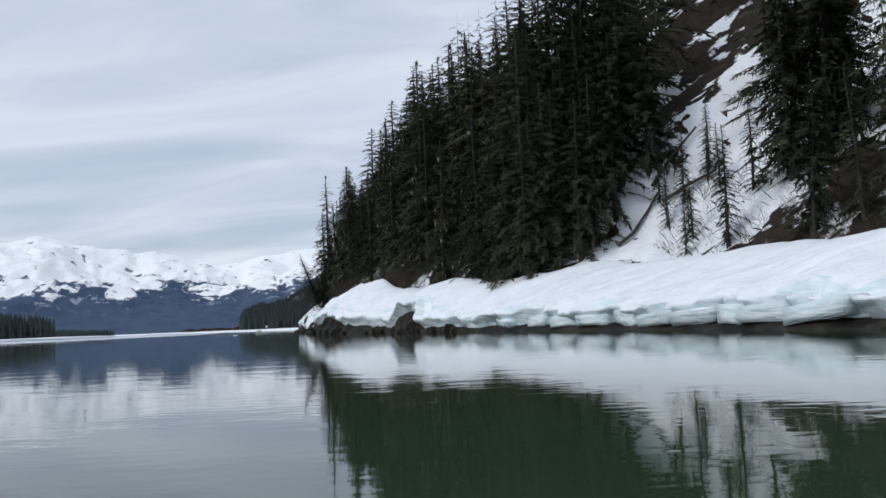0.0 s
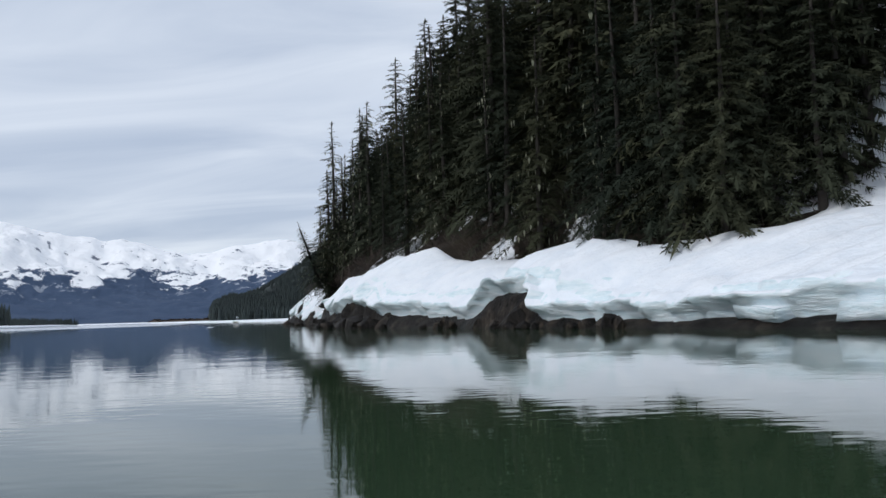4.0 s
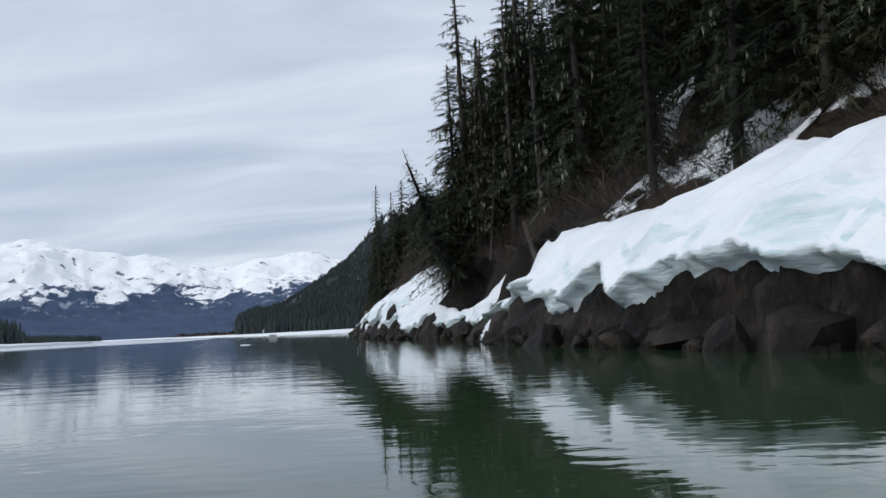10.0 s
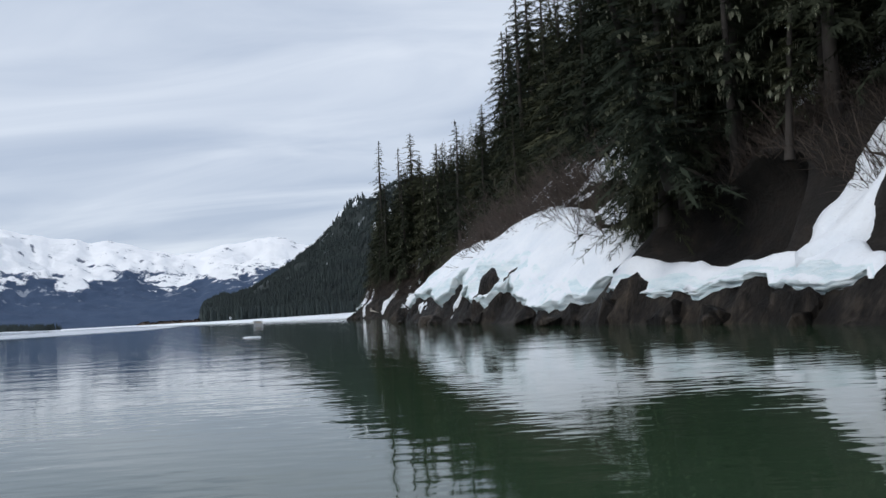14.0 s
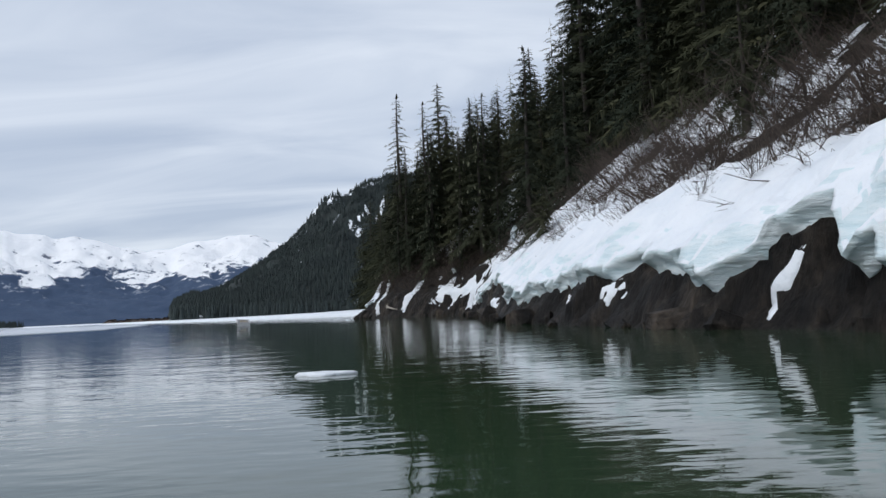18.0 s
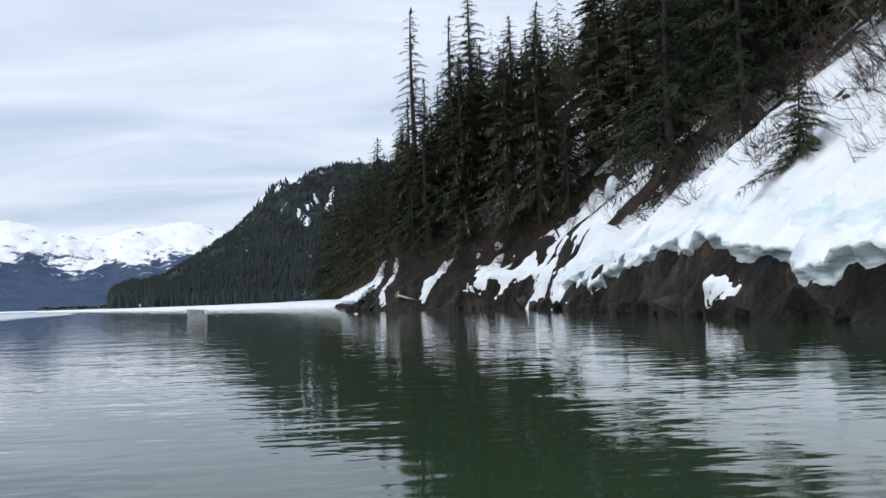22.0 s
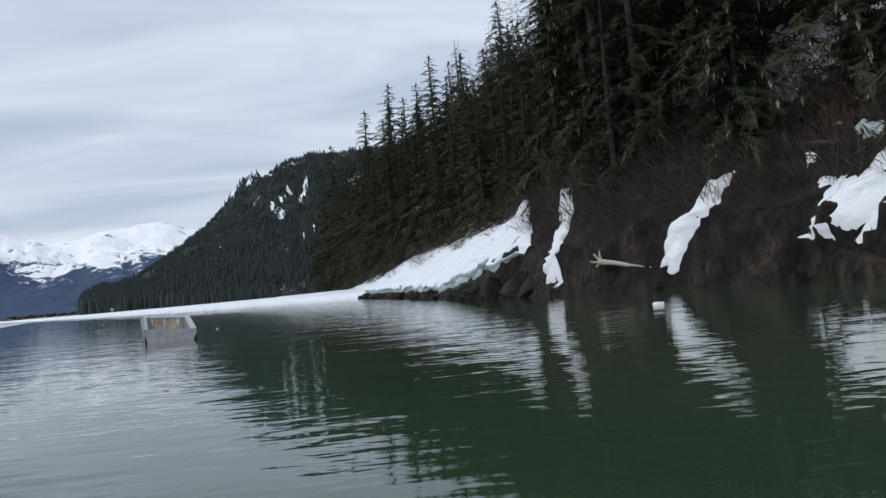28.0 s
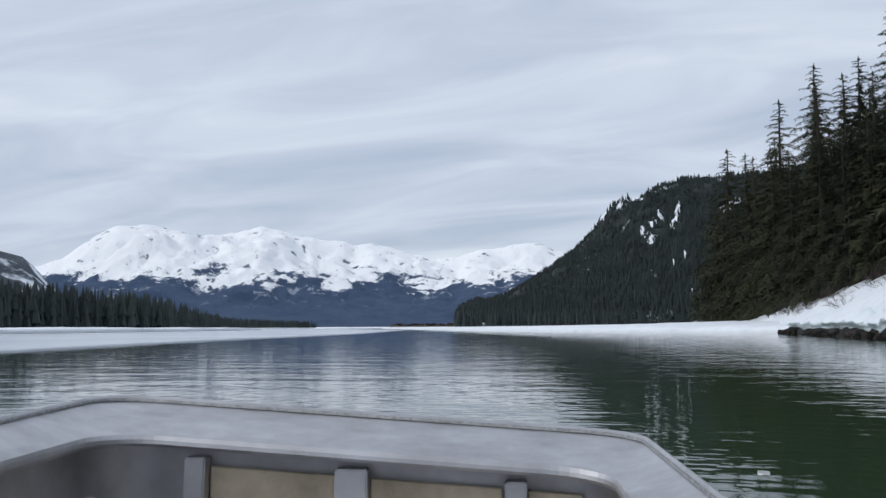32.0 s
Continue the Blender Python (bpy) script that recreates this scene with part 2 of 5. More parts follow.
def mat_mountain():
    """Forested lower slopes, snow above with bare rock bands; haze blue is put into woods and rock."""
    m, N, L, b = material("hazed_mountain", 0.9, 0, 0.1)
    geo = N.new("ShaderNodeNewGeometry")
    sep = N.new("ShaderNodeSeparateXYZ")
    L.new(geo.outputs["Position"], sep.inputs[0])
    _, n1 = noise_ramp(N, L, 0.006, [(0, (0, 0, 0)), (1, (1, 1, 1))], detail=9, rough=0.68)
    _, n2 = noise_ramp(N, L, 0.016, [(0, (0, 0, 0)), (1, (1, 1, 1))], detail=9, rough=0.7, stretch=(1, 1, 0.5))
    low = N.new("ShaderNodeMapRange")
    low.inputs["From Min"].default_value, low.inputs["From Max"].default_value = 60, 280
    L.new(sep.outputs["Z"], low.inputs["Value"])
    f = N.new("ShaderNodeMath")
    f.operation = "MULTIPLY_ADD"
    f.inputs[1].default_value = 2.2
    L.new(n1.outputs[0] if hasattr(n1, "outputs") else n1, f.inputs[0])
    L.new(low.outputs[0], f.inputs[2])
    r = N.new("ShaderNodeValToRGB")
    r.color_ramp.elements[0].position, r.color_ramp.elements[1].position = 0.80, 0.84
    sc = N.new("ShaderNodeMath")
    sc.operation = "MULTIPLY"
    sc.inputs[1].default_value = 0.5
    L.new(f.outputs[0], sc.inputs[0])
    L.new(sc.outputs[0], r.inputs[0])
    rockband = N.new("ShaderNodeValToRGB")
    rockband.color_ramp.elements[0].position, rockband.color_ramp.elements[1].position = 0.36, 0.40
    # bare rock, its dark tone blued for the air in between
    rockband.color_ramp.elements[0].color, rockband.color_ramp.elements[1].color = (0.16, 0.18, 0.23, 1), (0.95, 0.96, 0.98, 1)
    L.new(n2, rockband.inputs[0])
    # haze painted in: these woods are blue only through distance
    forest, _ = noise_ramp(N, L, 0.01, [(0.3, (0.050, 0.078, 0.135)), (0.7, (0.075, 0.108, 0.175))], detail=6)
    fleck = N.new("ShaderNodeValToRGB")
    fleck.color_ramp.elements[0].position, fleck.color_ramp.elements[1].position = 0.585, 0.61
    L.new(n2, fleck.inputs[0])
    lot = N.new("ShaderNodeMath")
    lot.operation = "MULTIPLY"
    lot.use_clamp = True
    L.new(fleck.outputs[0], lot.inputs[0])
    L.new(low.outputs[0], lot.inputs[1])
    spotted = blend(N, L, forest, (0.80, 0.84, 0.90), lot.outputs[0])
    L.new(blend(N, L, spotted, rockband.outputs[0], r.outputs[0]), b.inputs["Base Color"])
    bump(N, L, b, n2, 0.8, 18)
    return m


M_SNOW, M_FACE, M_ROCK, M_FLOOR, M_WATER, M_MTN = mat_snow(), mat_blued_face(), mat_rock(), mat_hillside(), mat_water(), mat_mountain()
M_NEEDLE = mat_simple("spruce_needles", 0.6, [(0.3, (0.038, 0.047, 0.037)), (0.55, (0.055, 0.064, 0.046)), (0.8, (0.080, 0.081, 0.056))], 0.9, 0, spec=0.05)


def vary_by_tree(m, low, high):
    """Each tree a little lighter, darker or browner than the next."""
    N, L = m.node_tree.nodes, m.node_tree.links
    b = N["Principled BSDF"]
    src = b.inputs["Base Color"].links[0].from_socket
    info = N.new("ShaderNodeObjectInfo")
    r = N.new("ShaderNodeValToRGB")
    r.color_ramp.elements[0].color, r.color_ramp.elements[1].color = (*low, 1), (*high, 1)
    L.new(info.outputs["Random"], r.inputs[0])
    L.new(blend(N, L, src, r.outputs[0], 1.0, "MULTIPLY"), b.inputs["Base Color"])


vary_by_tree(M_NEEDLE, (0.65, 0.70, 0.70), (1.25, 1.12, 0.92))
# dark brown earth, taken near black for the deep shade under the overhang
M_EARTH = mat_simple("shade_darkened_earth", 1.2, [(0.3, (0.005, 0.004, 0.003)), (0.55, (0.011, 0.008, 0.006)), (0.75, (0.028, 0.020, 0.013))], 0.95, 0.9, 0.12, fine=4.0)
M_LICHEN = mat_simple("hanging_lichen", 3, [(0.3, (0.16, 0.17, 0.11)), (0.7, (0.34, 0.34, 0.25))], 0.9, 0)
M_BARK = mat_simple("spruce_bark", 3, [(0.3, (0.025, 0.020, 0.017)), (0.7, (0.075, 0.064, 0.056))], 0.9, 0.8, 0.03, stretch=(1, 1, 0.2))
M_TWIG = mat_simple("alder_twigs", 2, [(0.3, (0.036, 0.027, 0.022)), (0.7, (0.095, 0.070, 0.056))], 0.85, 0)
# needles lifted slightly light and blue, distance haze put into the colour
M_FARWOOD = mat_simple("far_spruce", 0.02, [(0.3, (0.018, 0.027, 0.028)), (0.7, (0.038, 0.052, 0.048))], 0.9, 0)
M_BRUSH = mat_simple("brown_brush", 0.05, [(0.3, (0.055, 0.042, 0.034)), (0.7, (0.115, 0.082, 0.062))], 0.95, 0.5, 0.5)
M_WOODLAND = mat_simple("far_hillside", 0.012, [(0.34, (0.014, 0.020, 0.020)), (0.60, (0.026, 0.036, 0.034)), (0.64, (0.30, 0.33, 0.36)), (0.70, (0.75, 0.78, 0.82))], 0.95, 0)
M_LOG = mat_simple("weathered_log", 4, [(0.3, (0.022, 0.018, 0.016)), (0.7, (0.085, 0.073, 0.064))], 0.9, 0.6, 0.02)


def mat_aluminium():
    m, N, L, b = material("worn_aluminium", 0.42, 0.75)
    c, h = noise_ramp(N, L, 6, [(0.3, (0.40, 0.39, 0.395)), (0.7, (0.60, 0.595, 0.61))], detail=8)
    L.new(c, b.inputs["Base Color"])
    rr, _ = noise_ramp(N, L, 14, [(0.3, (0.34, 0.34, 0.34)), (0.7, (0.58, 0.58, 0.58))], detail=8)
    L.new(rr, b.inputs["Roughness"])
    bump(N, L, b, h, 0.12, 0.01)
    return m


M_ALU = mat_aluminium()
M_WELD = mat_simple("weld_seam", 60, [(0.3, (0.25, 0.25, 0.25)), (0.7, (0.5, 0.5, 0.5))], 0.45, 0.8, 0.004, metal=0.8)
M_PLY = mat_simple("dirty_tan_panel", 5, [(0.3, (0.32, 0.26, 0.18)), (0.6, (0.66, 0.55, 0.40))], 0.7, 0.2, 0.005)


# ---- numeric helpers ----
def lattice(ix, iy, seed):
    h = np.sin(ix * 127.1 + iy * 311.7 + seed * 74.7) * 43758.5453
    return h - np.floor(h)


def vnoise(x, y, seed=0):
    ix, iy = np.floor(x), np.floor(y)
    fx, fy = x - ix, y - iy
    fx, fy = fx * fx * (3 - 2 * fx), fy * fy * (3 - 2 * fy)
    a, b = lattice(ix, iy, seed), lattice(ix + 1, iy, seed)
    c, d = lattice(ix, iy + 1, seed), lattice(ix + 1, iy + 1, seed)
    return (a + (b - a) * fx) * (1 - fy) + (c + (d - c) * fx) * fy


def fbm(x, y, seed=0, octaves=4, gain=0.5):
    total, amp, norm = 0.0, 1.0, 0.0
    for k in range(octaves):
        total = total + amp * (vnoise(x * 2.03**k + 17.3 * k, y * 2.03**k - 9.1 * k, seed + k) - 0.5) * 2
        norm, amp = norm + amp, amp * gain
    return total / norm


def smooth(a, b, x):
    t = np.clip((x - a) / (b - a), 0, 1)
    return t * t * (3 - 2 * t)


def mesh_of(name, verts, faces, mats, smooth_=True, slots=None):
    me = bpy.data.meshes.new(name)
    me.from_pydata(np.asarray(verts, float).reshape(-1, 3).tolist(), [], faces.tolist() if hasattr(faces, "tolist") else faces)
    for m in mats if isinstance(mats, (list, tuple)) else [mats]:
        me.materials.append(m)
    if smooth_:
        me.polygons.foreach_set("use_smooth", [True] * len(me.polygons))
    if slots is not None:
        me.polygons.foreach_set("material_index", list(slots))
    me.update()
    return me


def quads(n, m, flip=False):
    i, j = np.meshgrid(np.arange(n - 1), np.arange(m - 1), indexing="ij")
    a = (i * m + j).ravel()
    q = np.stack([a, a + m, a + m + 1, a + 1], 1)
    return q[:, ::-1] if flip else q


def part(name, bm, mat, parent, label=""):
    """Links a bmesh or a mesh as one mesh object under a thing or a part."""
    if isinstance(bm, bmesh.types.BMesh):
        me = bpy.data.meshes.new(name)
        bm.to_mesh(me)
        bm.free()
        me.materials.append(mat)
    else:
        me = bm
    ob = new(name, me)
    ob.parent = parent
    if label:
        ob["label"] = label
    return ob


# ---- the shore: a line in plan, and its heights along it ----
SHORE_Y = [-80, 0, 20, 38, 48, 62, 72, 82, 90, 96, 104, 110, 117, 125, 138, 148, 156, 166, 175, 184, 193, 202, 218, 236, 252, 266, 278, 284, 295, 304, 330, 380, 430, 460, 520, 600, 700]
SHORE_X = [46, 26, 20.5, 16.8, 14.4, 10.2, 6.3, 1.8, -2.4, -5.2, -8.2, -12.6, -16.2, -18.8, -21.4, -22.3, -23.0, -26.6, -28.4, -30.6, -33.0, -34.4, -34.6, -33.4, -32.8, -31.8, -31.6, -35.5, -42.8, -45.2, -44.6, -45.2, -46.5, -47.5, -53, -64, -82]
# rock step at the water, metres, by y
ROCK_Y = [-80, 60, 82, 88, 93, 98, 101, 106, 111, 113.5, 117, 124, 132, 138, 144, 150, 156, 162, 165.5, 168, 175.5, 181, 186, 190, 194, 200, 206, 220, 232, 240, 250, 262, 270, 280, 288, 296, 303, 308, 314, 330, 360, 400, 460, 520, 700]
ROCK_Z = [.35, .35, .4, .6, 1.7, 1.8, .5, .6, .8, 1.4, 2.5, 2.4, 1.4, 1.7, 1.6, 1.2, 1.4, 1.3, 2.0, .8, 1.0, 2.4, 2.6, 1.7, 1.4, 1.8, 1.5, 1.3, 1.4, 2.6, 2.0, 1.8, 2.3, 2.2, 2.6, 2.2, 2.2, 1.9, .9, .8, .9, .7, .4, .25, .2]
# a second, steeper step behind it, of earth and brush
CLIFF_Y = [-80, 137, 142, 149, 153, 155, 156.5, 159, 163, 166, 172, 260, 267, 278, 284, 290, 296, 302, 305, 310, 700]
CLIFF_Z = [0, 0, 2.2, 3.0, 2.8, .6, .5, 2.6, 2.0, .3, 0, 0, 1.2, 1.4, .8, .8, 1.8, 1.8, 1.6, 0, 0]
# steepness of the bank above the rock step, degrees
BANK_Y = [-80, 50, 80, 95, 110, 125, 138, 145, 160, 170, 190, 210, 230, 250, 265, 280, 295, 305, 330, 380, 440, 480, 540, 700]
BANK_D = [16, 17, 18, 25, 26.5, 30.5, 38, 38, 38, 40, 39, 38, 42, 44, 42, 38, 38, 36, 36, 33, 26, 10, 4, 3]
# width of the bank, from the water to the foot of the forest slope
WIDTH_Y = [-80, 50, 75, 83, 89, 92.5, 105, 120, 138, 150, 166, 180, 205, 235, 262, 285, 305, 330, 380, 440, 490, 560, 620, 700]
WIDTH_D = [16, 17, 17, 20.5, 20.5, 10.5, 8.5, 11, 7, 5, 7, 9, 10, 12, 10, 6, 7, 9, 7, 6.5, 10, 16, 20, 30]


def shore_x(y):
    return np.interp(y, SHORE_Y, SHORE_X) + 0.45 * fbm(np.asarray(y) / 3.1, 0.3, 3, 3) * smooth(-60, 10, y)


def ground(y, d):
    """Height of the land, d metres inland of the water's edge."""
    rock = np.interp(y, ROCK_Y, ROCK_Z) * (1 + 0.25 * fbm(y / 2.3, d / 9, 5, 3))
    bank = np.tan(np.radians(np.interp(y, BANK_Y, BANK_D)))
    wide = np.interp(y, WIDTH_Y, WIDTH_D)
    hill = 0.80 * smooth(760, 600, y) + 0.03
    step = rock * smooth(-0.1, 0.75 + 0.32 * rock, d)
    cliff = np.interp(y, CLIFF_Y, CLIFF_Z) * (1 + 0.3 * fbm(y / 3, d / 7, 6, 3)) * smooth(2.1, 3.7, d)
    z = step + cliff + bank * np.clip(np.minimum(d, wide) - 0.9, 0, None) + hill * np.clip(d - wide, 0, None)
    z = z + 0.45 * fbm(y / 5, d / 5, 11, 4) * smooth(0.4, 4, d) + 2.2 * fbm(y / 24, d / 24, 12, 3) * smooth(8, 40, d)
    z = z + 0.22 * np.abs(fbm(y / 1.1, d / 2.2, 21, 3)) * smooth(0, 0.6, d) * smooth(0.4, 1.5, rock)
    return np.where(d < 0, 0.9 * d - 0.05, z)


def rocky(Y, D):
    """Places on the land with the rock's leaning slabs and cracks worked in."""
    Z = ground(Y, D)
    crag = smooth(0.5, 2.0, np.interp(Y, ROCK_Y, ROCK_Z)) * smooth(-0.3, 0.3, D) * smooth(4.0, 1.4, D)
    wy = Y + 0.9 * fbm(Y / 2.4, Z / 2, 35, 3) + 0.75 * Z
    wz = Z + 0.5 * fbm(Y / 2, Z / 2, 36, 3)
    slab = lattice(np.floor(wy / 2.1), 0 * wy, 3)
    edge = np.abs((wy / 2.1) % 1 - 0.5) * 2
    small = np.abs((wy / 0.7 + 0.3 * np.floor(wz / 1.1)) % 1 - 0.5) * 2
    round_ = np.sqrt(np.clip(1 - edge**4, 0, 1))
    lean = (wy / 2.9 + 0.8 * fbm(Y / 8, Z / 4, 37, 3)) % 1
    push = 0.35 * (slab - 0.5) + 0.20 * (round_ - 0.75) + 0.62 * (lean - 0.5) * (0.4 + slab) + 0.12 * (np.sqrt(np.clip(1 - small**4, 0, 1)) - 0.8) + 0.30 * fbm(Y / 1.7, Z / 1.2, 31, 5, 0.6)
    cave = (smooth(141, 143, Y) * smooth(154, 152, Y) + smooth(157.5, 159, Y) * smooth(166, 164, Y)) * smooth(1.0, 2.2, D) * smooth(4.0, 2.9, D)
    return np.stack([shore_x(Y) + D - crag * push + 1.9 * cave, Y, Z + crag * 0.18 * (slab - 0.5)], -1)


def shore_ground():
    ys = np.concatenate([np.arange(-80, 20, 2.0), np.arange(20, 345, 0.32), np.arange(345, 480, 1.2), np.arange(480, 701, 5.0)])
    ds = np.concatenate([[-6, -3, -1.2, -0.5, -0.2], np.arange(0, 5, 0.22), np.arange(5, 18, 0.8), np.arange(18, 60, 3.0), np.arange(60, 230, 12.0)])
    Y, D = np.meshgrid(ys, ds, indexing="ij")
    P = rocky(Y, D)
    f = quads(len(ys), len(ds))
    i, j = np.meshgrid(np.arange(len(ys) - 1), np.arange(len(ds) - 1), indexing="ij")
    # the shade-darkened earth starts lower in the hollows and along the cliff
    wide = np.interp(ys, ROCK_Y, ROCK_Z) * 0.5 + 1.6 - 1.2 * smooth(139, 142, ys) * smooth(168, 165, ys) - 1.0 * smooth(280, 284, ys) * smooth(307, 303, ys) + 0.5 * fbm(ys / 3, 0.7, 44, 3)
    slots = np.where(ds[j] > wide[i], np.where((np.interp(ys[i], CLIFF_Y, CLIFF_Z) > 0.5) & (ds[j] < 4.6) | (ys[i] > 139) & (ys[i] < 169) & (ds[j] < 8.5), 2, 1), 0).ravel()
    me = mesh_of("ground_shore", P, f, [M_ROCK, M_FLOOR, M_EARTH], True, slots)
    ob = new("ground_shore", me)
    return tagged(ob, "steep shore of dark wet rock below brown forest floor", "shore", kind="structure")


shore_ground()

# ---- water ----
_w = 4800
water = new("water", mesh_of("water", [(-_w, -1500, 0), (_w, -1500, 0), (_w, _w, 0), (-_w, _w, 0)], [(0, 1, 2, 3)], M_WATER, False))
tagged(water, "calm dark green water with small ripples", "water", kind="structure")


# ---- snow lying on the bank ----
def rise_to(ys, z):
    """Metres inland at which the land first reaches a height."""
    ds = np.arange(0.1, 4.6, 0.06)
    Y, D = np.meshgrid(ys, ds, indexing="ij")
    return ds[np.argmax(ground(Y, D) >= np.minimum(z, ground(ys, np.full(len(ys), 4.5)) - 0.05)[:, None], axis=1)]


def snow_bank(y0, y1, foot, thick, back, seed, label, taper=4.0, step=0.35, overhang=0.45, terrace=0.25, shelf=0.4):
    """Old snow with a cut front: height of its foot, thickness and depth inland are metres as functions of y."""
    ys = np.arange(y0, y1 + step / 2, step)
    end = np.clip(np.minimum(ys - y0, y1 - ys) / taper, 0, 1)
    end = np.sqrt(1 - (1 - end) ** 2) + 0.001
    fz = np.maximum(foot(ys) + (0.30 * fbm(ys / 1.3, 1.7, seed, 4) + 0.16 * fbm(ys / 0.45, 3.3, seed + 61, 3)) * smooth(0.4, 1.2, foot(ys)), 0.12)
    fr = rise_to(ys, fz)
    bk = back(ys) + 1.2 * fbm(ys / 6, 2.2, seed + 5, 4)
    mid = (fr + bk) / 2
    fr, bk = mid + (fr - mid) * end, mid + (bk - mid) * end
    block = vnoise(np.floor(ys / 3.1 + 0.9 * fbm(ys / 4, 0.6, seed + 51, 2)), ys * 0, seed + 53) - 0.5
    shelf = shelf * (1 - 0.75 * smooth(96, 108, ys)) if y0 < 0 else shelf
    notch = np.exp(-(((ys - 48.4) / 0.5) ** 2)) * (seed == 1)
    fr = fr + shelf * 0.8 * block * end + 1.5 * notch + 0.35 * (vnoise(np.floor(ys / 2.3 + 0.8 * fbm(ys / 5, 0.1, seed + 31, 2)), ys * 0, seed + 33) - 0.5) * end
    fr = np.minimum(np.maximum(fr, 0.1), bk - 0.4)
    th = thick(ys) * end * (1 + 0.35 * shelf * block) * (1 - 0.3 * notch) * (1 + 0.28 * fbm(ys / 3.5, 7.7, seed + 7, 3))
    base = np.maximum(ground(ys, fr), 0.16)
    cols = []
    over = overhang * (0.4 + 1.2 * vnoise(ys / 2.2, ys * 0, seed + 9)) * end
    for du, k in ((1.3, 0.02), (0.55, -0.03), (0.40, 0.07), (0.20, 0.26), (-0.12, 0.44), (-0.55, 0.60), (-0.92, 0.74), (-1.0, 0.86), (-0.72, 0.96)):
        wob = 0.20 * fbm(ys / 0.9, k * 6 + ys * 0.02, seed + 13, 3) + 0.10 * fbm(ys / 0.35, k * 9 + ys * 0, seed + 14, 2)
        cols.append((fr + du * over * (1 if du < 0.9 else 1.5) + wob * (du < 0.5), base + k * th))
    # a second, broken shelf set back from the front
    lip = fr + 1.1 + 1.0 * fbm(ys / 4.5, 3.1, seed + 41, 3) + 0.25 * fbm(ys / 0.8, 5.1, seed + 42, 2)
    high = shelf * smooth(-0.25, 0.25, fbm(ys / 7, 8.8, seed + 43, 2))
    near = [0.25, 0.45, 0.65, 0.85, 1.05, 1.25, 1.45, 1.7, 2.0, 2.4]
    for q in near + [0.24, 0.32, 0.42, 0.54, 0.68, 0.82, 0.92, 0.98, 1.0]:
        d = np.minimum(fr + q, fr + (bk - fr) * (0.03 + 0.21 * q / 2.4)) if len(cols) < 9 + len(near) else fr + (bk - fr) * q
        if len(cols) >= 9 + len(near):
            d = np.maximum(d, cols[8 + len(near)][0] + 0.01)
        u = np.clip((d - fr) / (bk - fr), 0, 1)
        g = np.maximum(ground(ys, np.maximum(d, 0.1)), base - 0.2)
        full = th * (0.98 + 0.25 * fbm(ys / 4, d / 4, seed + 17, 3)) * (1 - u**6 * 1.3) + 0.16 * fbm(ys / 1.6, d / 1.6, seed + 19, 4) + terrace * (0.32 * fbm(ys / 3.4, d / 0.9, seed + 23, 3) + 0.14 * fbm(ys / 0.7, d / 0.6, seed + 25, 2))
        full = full - high * smooth(0.12, -0.12, d - lip) * end
        lowg = ground(ys, d + 0.10 * (bk - fr))
        z = 0.8 * np.maximum(g, base) + 0.2 * np.maximum(lowg, base) + full
        cols.append((d, g - 0.4 if q == 1.0 else z))
    D = np.stack([c[0] for c in cols], 1)
    Z = np.stack([c[1] for c in cols], 1)
    Yg = np.repeat(ys[:, None], D.shape[1], 1)
    V = np.stack([shore_x(Yg) + D, Yg, Z], -1)
    f = quads(*D.shape)
    p = V.reshape(-1, 3)[f]
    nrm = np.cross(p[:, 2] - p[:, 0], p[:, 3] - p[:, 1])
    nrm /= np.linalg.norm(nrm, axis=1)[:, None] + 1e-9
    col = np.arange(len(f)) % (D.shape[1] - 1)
    # steep faces take the bluer, darker snow colour with the shade in it
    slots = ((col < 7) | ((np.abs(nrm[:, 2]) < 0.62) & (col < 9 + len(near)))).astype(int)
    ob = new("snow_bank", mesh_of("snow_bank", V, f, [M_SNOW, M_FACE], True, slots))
    return tagged(ob, label, "snow bank", "snow along the shore", "structure")


def table(ys, vs):
    return lambda y: np.interp(y, ys, vs)


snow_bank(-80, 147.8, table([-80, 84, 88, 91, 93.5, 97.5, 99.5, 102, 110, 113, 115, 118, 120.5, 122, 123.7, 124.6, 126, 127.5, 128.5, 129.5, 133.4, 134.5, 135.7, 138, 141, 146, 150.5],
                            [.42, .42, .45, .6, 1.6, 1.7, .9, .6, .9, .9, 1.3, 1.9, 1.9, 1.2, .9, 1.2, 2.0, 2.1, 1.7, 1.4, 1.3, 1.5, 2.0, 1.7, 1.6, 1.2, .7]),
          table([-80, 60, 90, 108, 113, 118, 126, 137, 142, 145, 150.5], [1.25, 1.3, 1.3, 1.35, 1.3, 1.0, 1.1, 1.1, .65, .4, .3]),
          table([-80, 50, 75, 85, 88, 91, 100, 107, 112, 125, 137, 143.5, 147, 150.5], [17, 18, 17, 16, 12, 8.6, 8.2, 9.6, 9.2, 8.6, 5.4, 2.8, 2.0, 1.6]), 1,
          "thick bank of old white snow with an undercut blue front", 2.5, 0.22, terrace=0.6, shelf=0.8)
